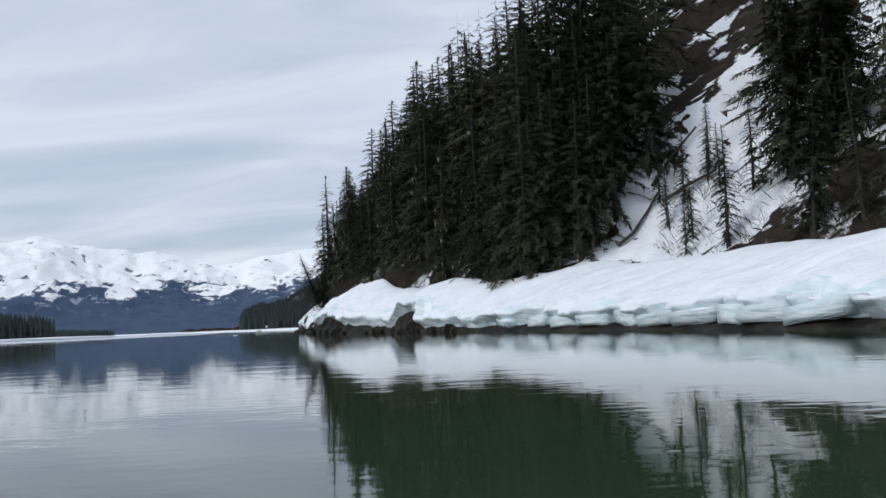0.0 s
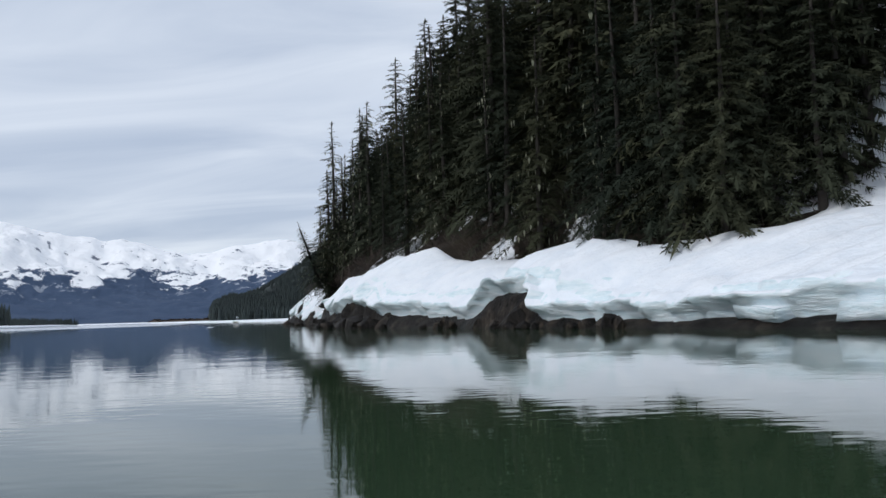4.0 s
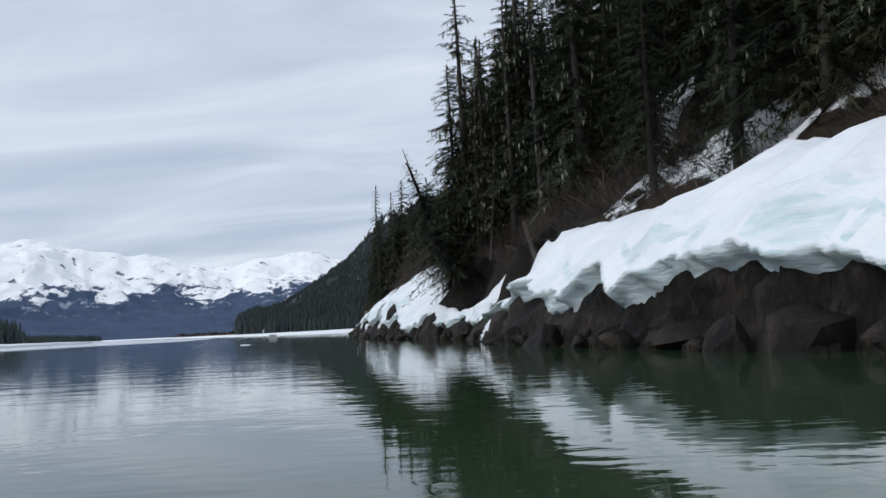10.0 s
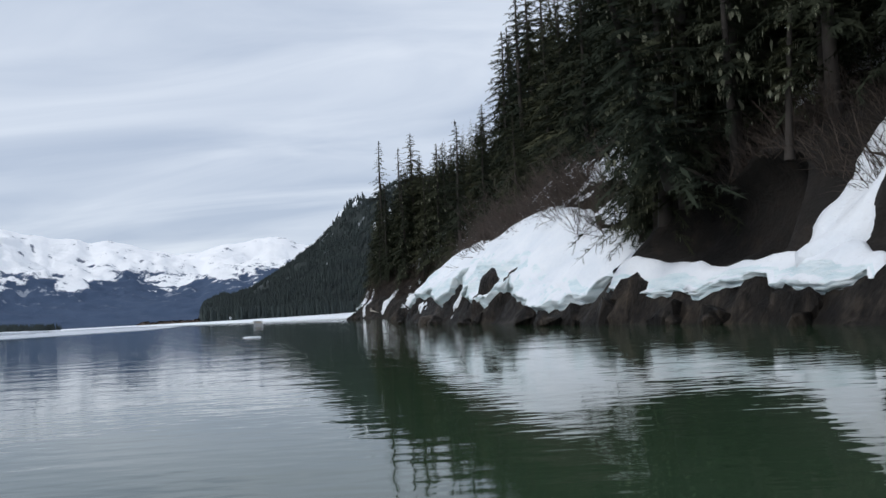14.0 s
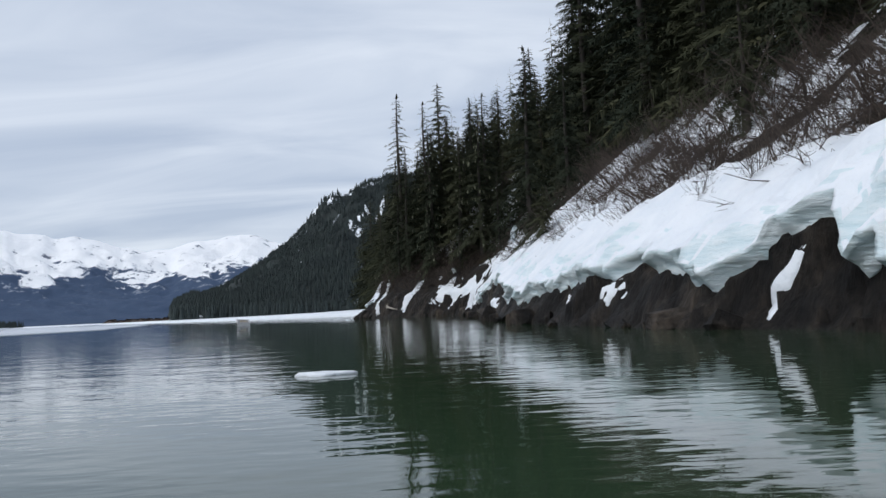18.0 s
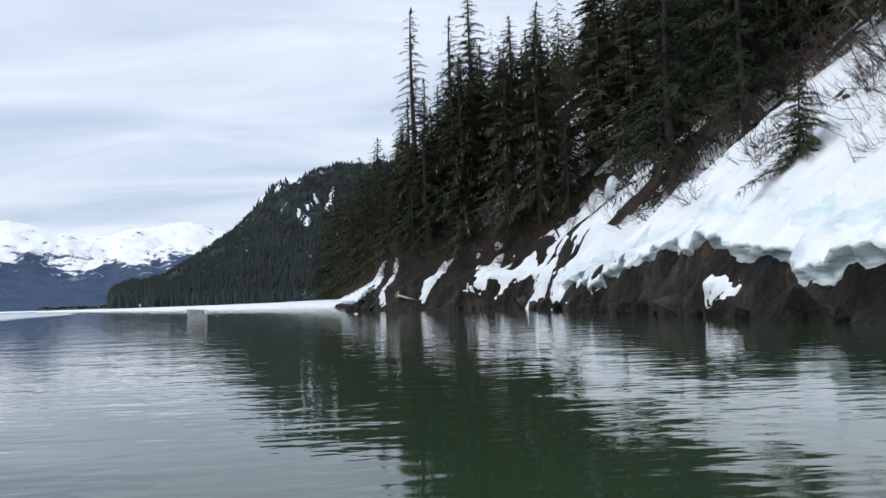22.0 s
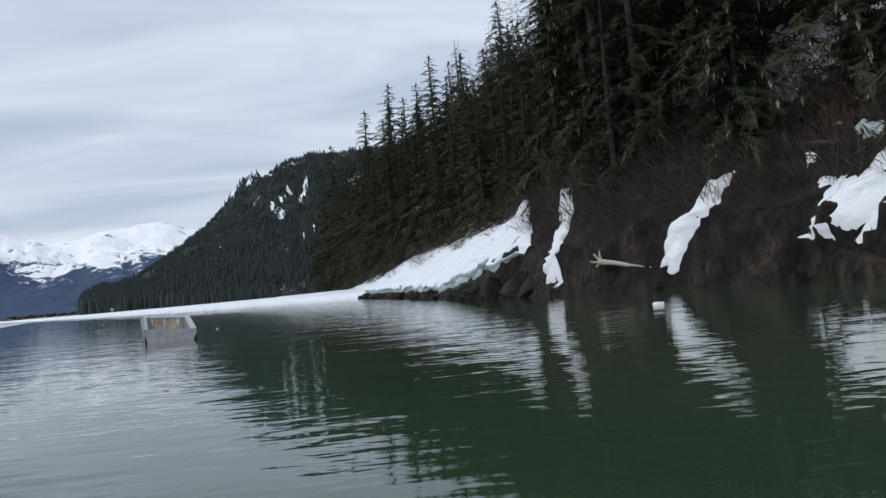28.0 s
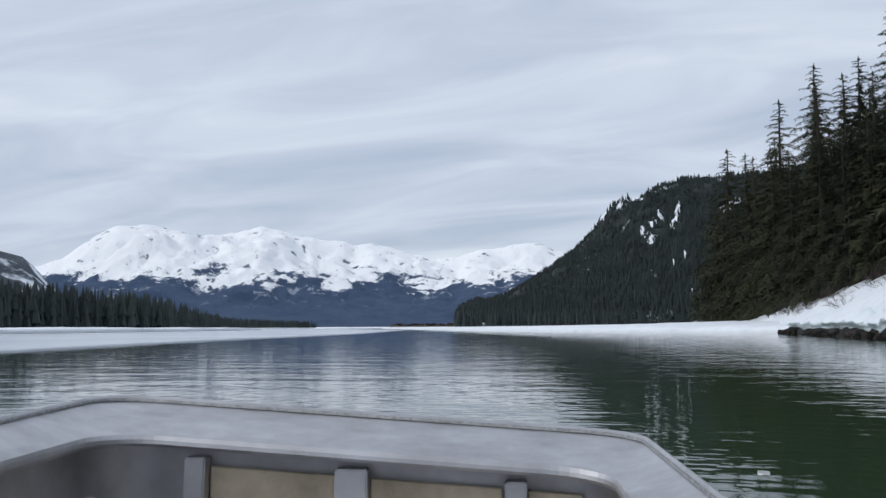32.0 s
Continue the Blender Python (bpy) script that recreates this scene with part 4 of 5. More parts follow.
def spruce_meshes(seed, boughs, r, ragged=0.0, low=0.10, fine=8, lichen=0.0):
    """A spruce one metre high, to be scaled: trunk and crown meshes."""
    rng = np.random.default_rng(seed)
    segs, sides = 9, 7
    z = np.linspace(-0.03, 0.985, segs)
    rad = 0.0135 * (1 - z.clip(0, 1)) ** 0.8 + 0.0016 + 0.006 * np.exp(-z.clip(0, 1) * 40)
    bend = np.stack([0.006 * np.sin(z * 4 + seed), 0.006 * np.cos(z * 5 + seed), 0 * z], 1)
    a = np.arange(sides) * 6.283 / sides
    V = np.stack([bend[:, :1] + rad[:, None] * np.cos(a), bend[:, 1:2] + rad[:, None] * np.sin(a), np.repeat(z[:, None], sides, 1)], -1)
    F = [(i * sides + j, i * sides + (j + 1) % sides, (i + 1) * sides + (j + 1) % sides, (i + 1) * sides + j) for i in range(segs - 1) for j in range(sides)]
    trunk = mesh_of("trunk", V, F, M_BARK)
    kites, twigs, moss = [], [], []
    feathers = []

    def spray(p, way, across, l, g):
        """A twig with its side twigs; coarse trees take one leaf-shaped blade in its place."""
        if fine == 6:
            w = across * l * g.uniform(0.12, 0.18)
            feathers.append([p - w, p + w + way * l * g.uniform(-.1, .25), p + way * l])
            return
        if fine == 7:
            for turn, k in ((0, 0.8), (g.uniform(.6, 1.1), 0.6), (-g.uniform(.6, 1.1), 0.6)):
                d = way + across * turn + np.array([0, 0, g.uniform(-.35, .1)])
                b = p + way * l * (0.5 - 0.5 * k + g.uniform(0, .25))
                w = np.cross(d, g.normal(0, 1, 3))
                w *= 0.10 * l * k / (np.linalg.norm(w) + 1e-9)
                feathers.append([b - w, b + w, b + d * l * k * 0.62])
            return
        w = across * l * 0.05
        feathers.append([p - w, p + w, p + way * l])
        for q in (0.16, 0.40, 0.68):
            for sg in (-1, 1):
                b = p + way * l * (q + g.uniform(-.07, .07))
                d = way * 0.75 + across * sg * g.uniform(0.6, 0.95) + np.array([0, 0, g.uniform(-.35, .05)])
                tl = l * (0.46 - 0.34 * q) * g.uniform(0.7, 1.25)
                h = way * tl * 0.17
                feathers.append([b - h, b + h, b + d * tl])

    for i in range(boughs):
        t = (i + rng.uniform(0, 1)) / boughs
        h = low + (0.985 - low) * t ** 0.92
        if rng.uniform() < ragged * (1 - h * 0.6):
            continue
        L = r * ((1 - h) ** 0.75 * rng.uniform(0.62, 1.18) + 0.07)
        if rng.uniform() < 0.10 + ragged * 0.3:
            L *= rng.uniform(0.25, 0.6)
        az = i * 2.39996 + rng.normal(0, 0.5)
        out = np.array([math.cos(az), math.sin(az), 0.0])
        side = np.array([-out[1], out[0], 0.0])
        rise = 0.55 * (h - 0.55) + rng.normal(0, 0.10)
        K = {6: 20, 7: 16, 8: 12}[fine]
        for k in range(1, K + 1):
            u = (k - 0.3) / K
            p = out * L * u + np.array([0, 0, h + L * (rise * u - 0.32 * u * u)])
            wl = L * (0.25 - 0.11 * u) * rng.uniform(0.6, 1.35) * (0.72 + 0.6 * h if fine == 6 else 1 + 0.5 * h)
            for sgn in (-1, 1):
                way = side * sgn * rng.uniform(0.6, 1.0) + out * rng.uniform(0.4, 1.0) + np.array([0, 0, rng.uniform(-0.62, -0.08)])
                way /= np.linalg.norm(way)
                across = np.cross(way, np.array([0, 0, 1.0]) + 0.5 * rng.normal(0, 1, 3))
                across /= np.linalg.norm(across) + 1e-9
                spray(p, way, across, wl, rng)
            if rng.uniform() < 0.8:
                dl = L * rng.uniform(0.08, 0.22)
                way = np.array([0, 0, -1.0]) + 0.35 * out * rng.uniform(-.3, 1) + 0.3 * side * rng.normal()
                spray(p, way / np.linalg.norm(way), side, dl * 1.15, rng)
                if lichen and rng.uniform() < lichen * (1 - h):
                    q = p + way * dl * 0.2
                    ll = 0.018 * rng.uniform(0.5, 1.6)
                    ww = side * ll * 0.22 + out * rng.normal(0, 0.1) * ll
                    moss.append([q, q + ww + np.array([0, 0, -ll * .5]), q + np.array([0, 0, -ll * 1.3]), q - ww + np.array([0, 0, -ll * .4])])
        tip = out * L * 1.12 + np.array([0, 0, h + L * (rise * 1.1 - 0.38)])
        p0 = out * L * 0.7 + np.array([0, 0, h + L * (rise * 0.7 - 0.157)])
        kites.append([p0, (p0 + tip) / 2 + side * L * 0.025, tip, (p0 + tip) / 2 - side * L * 0.025])
        twigs.append((np.array([0, 0, h]), p0))
    kites.append([np.array([0, 0, .96]), np.array([.006, 0, .975]), np.array([0, 0, 1.0]), np.array([-.006, 0, .975])])
    kites.append([np.array([0, 0, .96]), np.array([0, .006, .975]), np.array([0, 0, 1.0]), np.array([0, -.006, .975])])
    quad = np.array(kites)
    bare = np.array([[a0 + [w, 0, 0], a0 + [-w, w, 0], b0] for a0, b0 in twigs for w in (0.0022,)])
    corners, normals = leafy(np.concatenate([quad[:, [0, 1, 2]], quad[:, [0, 2, 3]], bare, np.array(feathers)]))
    crown = blade_mesh("crown", corners, normals, M_NEEDLE)
    hanging = mesh_of("hanging_lichen", np.array(moss), np.arange(len(moss) * 4).reshape(-1, 4), M_LICHEN, False) if moss else None
    return trunk, crown, hanging


SPRUCE_LABELS = ["tall dark green spruce with drooping boughs on the snowy slope", "dense dark spruce standing in the shore forest",
                 "slim spruce with short ragged boughs", "old ragged spruce with bare lower trunk above the rocks"]


def make_spruce(trunk, crown, hanging, label):
    e = new("spruce_tree")
    part("trunk", trunk, None, e)
    part("crown", crown, None, e)
    if hanging:
        tagged(part("hanging_lichen", hanging, None, e, "pale grey-green hanging lichen"), kind="stuff")
    return tagged(e, label, "tree", "spruces along the shore")


# the first six are for the trees close to the water, the others for those further up and along
KINDS = [make_spruce(*spruce_meshes(3, 140, 0.20, 0.0, 0.04, 8, 0.2), SPRUCE_LABELS[0]), make_spruce(*spruce_meshes(4, 150, 0.18, 0.0, 0.02, 8), SPRUCE_LABELS[1]),
         make_spruce(*spruce_meshes(5, 135, 0.15, 0.10, 0.06, 8), SPRUCE_LABELS[2]), make_spruce(*spruce_meshes(6, 125, 0.17, 0.32, 0.2, 8, 0.35), SPRUCE_LABELS[3]),
         make_spruce(*spruce_meshes(7, 140, 0.22, 0.0, 0.03, 8, 0.25), SPRUCE_LABELS[0]), make_spruce(*spruce_meshes(8, 135, 0.18, 0.03, 0.05, 8), SPRUCE_LABELS[1]),
         *(make_spruce(*spruce_meshes(seed, boughs, r, ragged, low, fine), SPRUCE_LABELS[k]) for fine in (7, 6) for seed, boughs, r, ragged, low, k in
           ((9 + fine, 135, .235, 0.0, .03, 0), (19 + fine, 135, .215, 0.0, .03, 1), (29 + fine, 130, .20, .03, .05, 1), (39 + fine, 125, .175, .10, .06, 2)))]
FURTHER = [6, 7, 9, 9, 6, 8, 6, 7, 8, 9]
USED = set()


def plant(kind, x, y, top=None, height=None, base=None, turn=0.0, lean=0.0):
    d = x - float(shore_x(np.array(y)))
    z = float(ground(np.array(float(y)), np.array(float(d)))) - 0.25 if base is None else base
    h = (top - z) if top is not None else height
    if not (d < 8.5 and (84 < y < 176 or 280 < y < 306) or d < 13 and 95 < y < 140):
        kind = FURTHER[kind] + (0 if d < 17 else 4)
    m = pose(x, y, z, lean, lean * 0.6, turn) @ Matrix.Scale(h, 4)
    if kind not in USED:
        USED.add(kind)
        KINDS[kind].matrix_basis = m
    else:
        copy_thing(KINDS[kind], Matrix.Identity(4)).matrix_basis = m


# the trees that stand out against the sky
for kind, x, y, top in ((3, -22.0, 165.2, 30.2), (2, -17.6, 160.8, 31.0), (5, -15.0, 163.0, 27.0), (0, -22.9, 165.6, 23.0), (1, 9.0, 125, 46), (5, 12, 118, 49), (1, 6, 131, 41), (5, 15, 112, 52), (1, 11, 106, 41), (4, 17, 104, 48), (1, 14, 98, 43), (4, 20, 99, 50), (1, 10, 113, 41), (1, 3, 137, 34), (2, -38.4, 299.3, 35.2), (0, -32.2, 296, 35.8),
                        (2, -34.6, 294.8, 32.8), (5, -26.0, 255.4, 29), (1, -17.2, 264, 45), (5, -15.4, 271, 48), (2, -13.2, 284, 51), (4, -14, 257, 47), (1, -15.6, 247, 46), (2, -18.4, 238, 43), (1, -16.5, 230, 40), (4, -13, 276, 45), (1, -22.5, 252, 27.5), (0, -34.8, 434, 40.9), (4, -33.1, 422, 39.3), (0, -30, 405, 43),
                        (4, -4.0, 150, 45.3), (1, -8, 152, 41), (1, -12.2, 157, 37.2), (4, -10.2, 155, 34), (4, -5.5, 153.5, 42), (1, -2.4, 148, 44.5), (5, 0.5, 142, 45.5), (1, 2.6, 138, 46), (4, 4.8, 134.5, 47), (0, -44.5, 500, 44), (4, -47.5, 505, 33), (4, -41, 492, 41), (0, -38, 455, 44), (4, -41, 445, 33), (0, -33, 446, 48), (4, -29, 430, 44), (1, -38.5, 412, 33), (4, -41.5, 470, 36), (4, -36, 480, 42),
                        (0, -35.5, 299.5, 26), (1, -36.5, 303, 22), (4, -43, 470, 30), (0, -41, 456, 31), (4, -39, 438, 31), (4, -40, 430, 27), (0, -37, 426, 30), (4, -38.5, 418, 28), (0, -35, 411, 34), (4, -37, 404, 27), (0, -34, 399, 33), (4, -36, 394, 27), (0, -42, 482, 33), (4, -44, 489, 30)):
    plant(kind, x, y, top=top, turn=kind * 50 + x * 7)

# the dense wood on the rocky point, and small trees on the open slopes
for k, (y, d, h) in enumerate(((88.2, 15.6, 17), (89.2, 18, 19), (90.2, 21, 20), (90.6, 25, 19), (75, 26.5, 21), (73.5, 24.5, 20), (74, 29, 20), (76, 32, 19), (72.5, 27, 22), (89.3, 11.5, 17), (90, 14.5, 19), (91.5, 10, 18), (92.2, 13, 20), (93.5, 17.5, 18), (94.5, 20, 21), (94, 10.3, 19), (95.5, 22.5, 20), (96.5, 9.4, 19), (159, 5.6, 19), (166.8, 3.7, 12), (168.6, 4.3, 11), (164.6, 3.6, 9), (170.6, 5.0, 14), (172.2, 5.6, 12), (163, 5, 18), (165.5, 4.8, 16), (167.5, 6.4, 20), (170, 6.6, 17), (172.5, 8, 19), (161.5, 8, 19), (166, 9, 23), (153, 5.7, 19),
                               (262, 18, 17), (265, 22, 18), (268, 19, 17), (267, 27, 18), (263, 28, 18), (260, 23, 17), (272, 17, 17), (275, 20, 18), (278, 16, 16), (280, 22, 18), (283, 18, 17), (286, 24, 19), (276, 26, 20), (281, 28, 20), (290, 20, 17), (288, 28, 19), (270, 24, 19), (294, 24, 18), (274, 14, 15), (284.5, 14, 15), (170, 10, 21), (175, 10.5, 20), (283, 7, 21), (287, 7.2, 18), (291, 6, 20), (295, 5, 19), (300, 5.2, 18), (304, 6, 16))):
    plant(3 if 145 < y < 168 and 4.4 < d < 7 else (0, 4, 1, 0, 4)[k % 5], float(shore_x(np.array(y))) + d, y, height=h, turn=k * 77)
for k, (y, d, h) in enumerate(((79, 20, 7), (78, 25, 9), (86, 27, 6), (80, 33, 8), (84, 38, 9), (76, 17, 6), (86, 24.5, 8), (85, 22, 6), (84, 26.5, 7), (87, 28, 8), (81, 21, 5), (88.3, 24, 7), (198, 14, 5), (208, 12, 4), (222, 17, 6),  (246, 19, 6), (253, 13, 5))):
    plant((2, 3, 3)[k % 3], float(shore_x(np.array(y))) + d, y, height=h, turn=k * 91)

wide = make_spruce(*spruce_meshes(15, 110, 0.42, 0.0, 0.12, 8), "small bushy conifer standing alone on the open snow slope")
wide.matrix_basis = pose(-28.9, 235.2, float(ground(np.array(235.2), np.array(-28.9 - float(shore_x(np.array(235.2)))))) - 0.1, 2, 3, 40) @ Matrix.Scale(5.4, 4)

rng = np.random.default_rng(23)
placed = []


OPEN_Y, OPEN_D = [172, 185, 200, 215, 230, 250, 262, 270, 277, 281], [8, 9, 10, 11, 13.5, 16, 15, 14, 11, 5]


def open_snow(y, d):
    """Where the slope lies open: the avalanche chutes between the trees."""
    if 158 < y < 170 and 8.5 < d < 22 or abs(y - 141 - 1.0 * (d - 9.5)) < 1.8 and 9 < d < 17:
        return True
    if 284.5 < y < 290 and 12 < d < 30:
        return True
    return (75 < y < 87 + 3.5 * (15 < d < 30) and d < 52) or (172 < y < 281 and d < np.interp(y, OPEN_Y, OPEN_D) + 1.5 * math.sin(y / 3))


def edge_at(y):
    """Where the forest begins, metres from the water."""
    wide = np.interp(y, WIDTH_Y, WIDTH_D)
    if 87.5 < y < 93:
        return 9.0
    if 141 < y < 167 or 281 < y < 306:
        return 3.6
    return float(np.interp(y, OPEN_Y, OPEN_D)) if 172 < y < 281 else wide + 0.3


# how tall the forest grows along the shore
TALL_Y, TALL_K = [0, 84, 86, 130, 136, 172, 176, 270, 280, 335, 345, 640], [1, 1, 1.3, 1.3, .87, .87, .9, .9, .8, .8, 1, 1]

count = 0
for _ in range(9000):
    if count >= 242:
        break
    y = rng.uniform(40, 450) if rng.uniform() < 0.4 else (rng.uniform(86, 178) if rng.uniform() < 0.6 else rng.uniform(255, 345))
    edge = edge_at(y)
    d = edge + rng.uniform(0, 1) ** 1.3 * 17
    if open_snow(y, d) or (143 < y < 158 and d < 14 and rng.uniform() < 0.65):
        continue
    gap = (3.4 if 256 < y < 300 else 2.5) + (d - edge) * 0.06
    if any((y - q[0]) ** 2 + (d - q[1]) ** 2 < gap * gap for q in placed):
        continue
    placed.append((y, d))
    kind = int(rng.choice([0, 0, 1, 1, 4, 4, 5, 2, 3])) if d < edge + 7 else int(rng.choice([6, 7, 1, 5]))
    plant(kind, float(shore_x(np.array(y))) + d, y, height=rng.uniform(15, 25) * (0.7 if d < edge + 2 else 1) * min(1.15, float(np.interp(y, TALL_Y, TALL_K))), turn=rng.uniform(0, 360), lean=rng.normal(0, 1.5))
    count += 1


def light_spruce(seed, boughs=64, r=0.19):
    """Blades of a spruce one metre high, and their normals."""
    g = np.random.default_rng(seed)
    out = []
    for i in range(boughs):
        h = 0.05 + 0.93 * (i / boughs) ** 0.9
        L = r * ((1 - h) ** 0.75 * g.uniform(0.6, 1.2) + 0.06)
        az = i * 2.39996 + g.normal(0, 0.4)
        o = np.array([math.cos(az), math.sin(az), 0])
        sd = np.array([-o[1], o[0], 0])
        for u in (0.1, 0.25, 0.4, 0.53, 0.66, 0.78, 0.9, 1.0):
            p = o * L * u * 0.85 + np.array([0, 0, h - 0.28 * L * u * u])
            for sgn in (-1, 1):
                way = sd * sgn * g.uniform(.4, 1) + o * g.uniform(.5, 1) + np.array([0, 0, g.uniform(-.7, -.1)])
                l = L * g.uniform(0.16, 0.36)
                ac = np.cross(way, g.normal(0, 1, 3))
                ac *= 0.11 * l / (np.linalg.norm(ac) + 1e-9)
                out.append([p - ac, p + ac + way * l * g.uniform(0, .3), p + way * l])
            dn = np.array([0, 0, -1.0]) + 0.4 * o
            out.append([p - sd * L * .025, p + sd * L * .025, p + dn * L * g.uniform(.12, .30)])
    for w in ((0.006, 0, 0), (0, 0.006, 0)):
        w = np.array(w)
        out.append([np.array([0, 0, 0.3]) - w, np.array([0, 0, 0.3]) + w, np.array([0, 0, 1.03])])
    return leafy(np.array(out))


def back_forest():
    """The forest behind the first rows, as one object."""
    models = [light_spruce(s, 56, r) for s, r in ((61, .21), (62, .24), (63, .18))]
    spots = []
    cells = set()
    for _ in range(9000):
        if len(spots) >= 900:
            break
        y = rng.uniform(0, 470) if rng.uniform() < 0.72 else rng.uniform(370, 640)
        d = edge_at(y) + (6 if y < 180 else 4 if y < 440 else 0) + rng.uniform(0, 1) ** 1.25 * (105 if y < 370 else 70)
        key = (round(y / (3.2 + d * 0.03)), round(d / (3.2 + d * 0.03)))
        if key in cells or open_snow(y, d):
            continue
        cells.add(key)
        spots.append((y, d))
    V, NR = [], []
    for k, (y, d) in enumerate(spots):
        x = float(shore_x(np.array(y))) + d
        z = float(ground(np.array(y), np.array(d))) - 0.3
        a, h = rng.uniform(0, 6.28), rng.uniform(17, 26) * float(np.interp(y, TALL_Y, TALL_K))
        turn = np.array([[math.cos(a), math.sin(a), 0], [-math.sin(a), math.cos(a), 0], [0, 0, 1]])
        m, q = models[k % 3]
        V.append(m @ turn * h + np.array([x, y, z]))
        NR.append(q @ turn)
    tagged(new("slope_forest", blade_mesh("slope_forest", np.concatenate(V), np.concatenate(NR), M_NEEDLE)), "dense dark spruce forest climbing the steep slope", "forest", kind="stuff")


back_forest()


# ---- bare alder bushes ----
def twig_mesh(seed, stems, spread, droop=0.0):
    """A bush one metre high of thin forking stems."""
    rng = np.random.default_rng(seed)
    V, F = [], []

    def stick(p, q, r0, r1):
        ax = q - p
        s = np.cross(ax, rng.normal(0, 1, 3))
        s /= np.linalg.norm(s) + 1e-9
        t = np.cross(ax, s)
        t /= np.linalg.norm(t) + 1e-9
        b = len(V)
        for c, r in ((p, r0), (q, r1)):
            for k in range(3):
                V.append(c + r * (s * math.cos(k * 2.094) + t * math.sin(k * 2.094)))
        for k in range(3):
            F.append((b + k, b + (k + 1) % 3, b + 3 + (k + 1) % 3, b + 3 + k))

    def grow(p, way, length, r, depth):
        for k in range(3):
            way = way + rng.normal(0, 0.16, 3) + np.array([0, 0, 0.10 if k else -droop])
            way /= np.linalg.norm(way)
            q = p + way * length / 3
            stick(p, q, r * (1 - k * 0.22), r * (1 - (k + 1) * 0.22))
            p = q
            if depth and rng.uniform() < 0.9:
                for _ in range(2):
                    grow(p, way + rng.normal(0, 0.55, 3), length * rng.uniform(0.4, 0.65), r * 0.55, depth - 1)

    for _ in range(stems):
        a = rng.uniform(0, 6.28)
        grow(np.array([rng.normal(0, .05), rng.normal(0, .05), -0.05]), np.array([math.cos(a) * spread, math.sin(a) * spread, 1.0 - droop]), rng.uniform(0.5, 0.8), 0.010, 2)
    return mesh_of("alder_bush", V, F, M_TWIG, False)


BUSHES = [twig_mesh(41 + k, 5, s, dr) for k, (s, dr) in enumerate(((0.7, 0.0), (1.0, 0.1), (1.4, 0.25), (0.5, 0.0)))]
bush_spots = []
for _ in range(6000):
    if len(bush_spots) >= 296:
        break
    y = rng.uniform(48, 345) if rng.uniform() < 0.30 else (rng.uniform(172, 281) if rng.uniform() < 0.82 else rng.uniform(308, 425))
    wide = float(np.interp(y, WIDTH_Y, WIDTH_D))
    if 172 < y < 281:
        d = rng.uniform(4.2, 9 + 11 * float(smooth(185, 235, y)))
    elif 141 < y < 167 or 281 < y < 306:
        d = rng.uniform(3.9 if y < 200 else 3.3, 8)
    elif y < 95:
        d = wide + rng.uniform(-1.2, 24)
    elif y > 306:
        d = wide + rng.uniform(-3.8, 2.0)
    else:
        d = wide + rng.uniform(-1.0, 3.0)
    if d < 2.5 or any((y - a) ** 2 + (d - b) ** 2 < 1.7 for a, b in bush_spots):
        continue
    bush_spots.append((y, d))
    ob = new("alder_bush", BUSHES[int(rng.integers(4))])
    s = rng.uniform(1.4, 3.4) * (1.25 if 172 < y < 225 else 1)
    ob.matrix_basis = pose(float(shore_x(np.array(y))) + d, y, float(ground(np.array(y), np.array(d))) + 0.1, 0, -22, rng.uniform(-60, 60)) @ Matrix.Scale(s, 4)
    tagged(ob, "bare brown alder bush bent over the snow slope", "bush", "alder bushes")


def undergrowth():
    """Dead grass, moss and low twigs along the forest's foot."""
    n = 64000
    y = np.where(rng.uniform(0, 1, n) < 0.55, rng.uniform(30, 460, n), np.where(rng.uniform(0, 1, n) < 0.5, rng.uniform(138, 170, n), rng.uniform(280, 308, n)))
    e = np.array([edge_at(v) for v in y])
    d = e - 1.4 + rng.uniform(0, 1, n) ** 1.4 * 9
    open_ = (y > 172) & (y < 262)
    d = np.where(open_, d - 1, d)
    # thickets reaching down the open snow slope
    y = np.concatenate([y, rng.uniform(174, 268, 34000)])
    e = np.array([edge_at(v) for v in y[n:]])
    down = e - rng.uniform(0, 1, 34000) ** 1.3 * (e - 5.2)
    stand = fbm(y[n:] / 3.2, down / 3.2, 133, 3) > 0.05
    y, d = np.concatenate([y[:n], y[n:][stand]]), np.concatenate([d, down[stand]])
    keep = (fbm(y / 5, d / 5, 131, 3) > -0.15) & (d > 2.4) & ~((y > 140) & (y < 167) & (d < 3.7))
    y, d = y[keep], d[keep]
    n = len(y)
    p = np.stack([shore_x(y) + d, y, ground(y, d) - 0.05], 1)
    l = rng.uniform(0.3, 1.3, n)[:, None]
    way = rng.normal(0, 0.55, (n, 3)) + np.array([-0.55, 0, 0.9])
    side = np.cross(way, rng.normal(0, 1, (n, 3)))
    side /= np.linalg.norm(side, axis=1)[:, None] + 1e-9
    w = rng.uniform(0.006, 0.018, n)[:, None]
    mid = p + way * l * 0.55 + rng.normal(0, 0.06, (n, 3))
    V = np.stack([p - side * w, p + side * w, mid + side * w * .7, p + way * l + np.array([0, 0, -0.15]) * l, mid - side * w * .7], 1).reshape(-1, 3)
    b = np.arange(n)[:, None] * 5
    F = np.concatenate([b, b + 1, b + 2, b + 3, b + 4], 1)
    tagged(new("undergrowth", mesh_of("undergrowth", V, F, M_TWIG, False)), "tangle of dead brown brush at the foot of the forest", "brush", kind="stuff")


undergrowth()


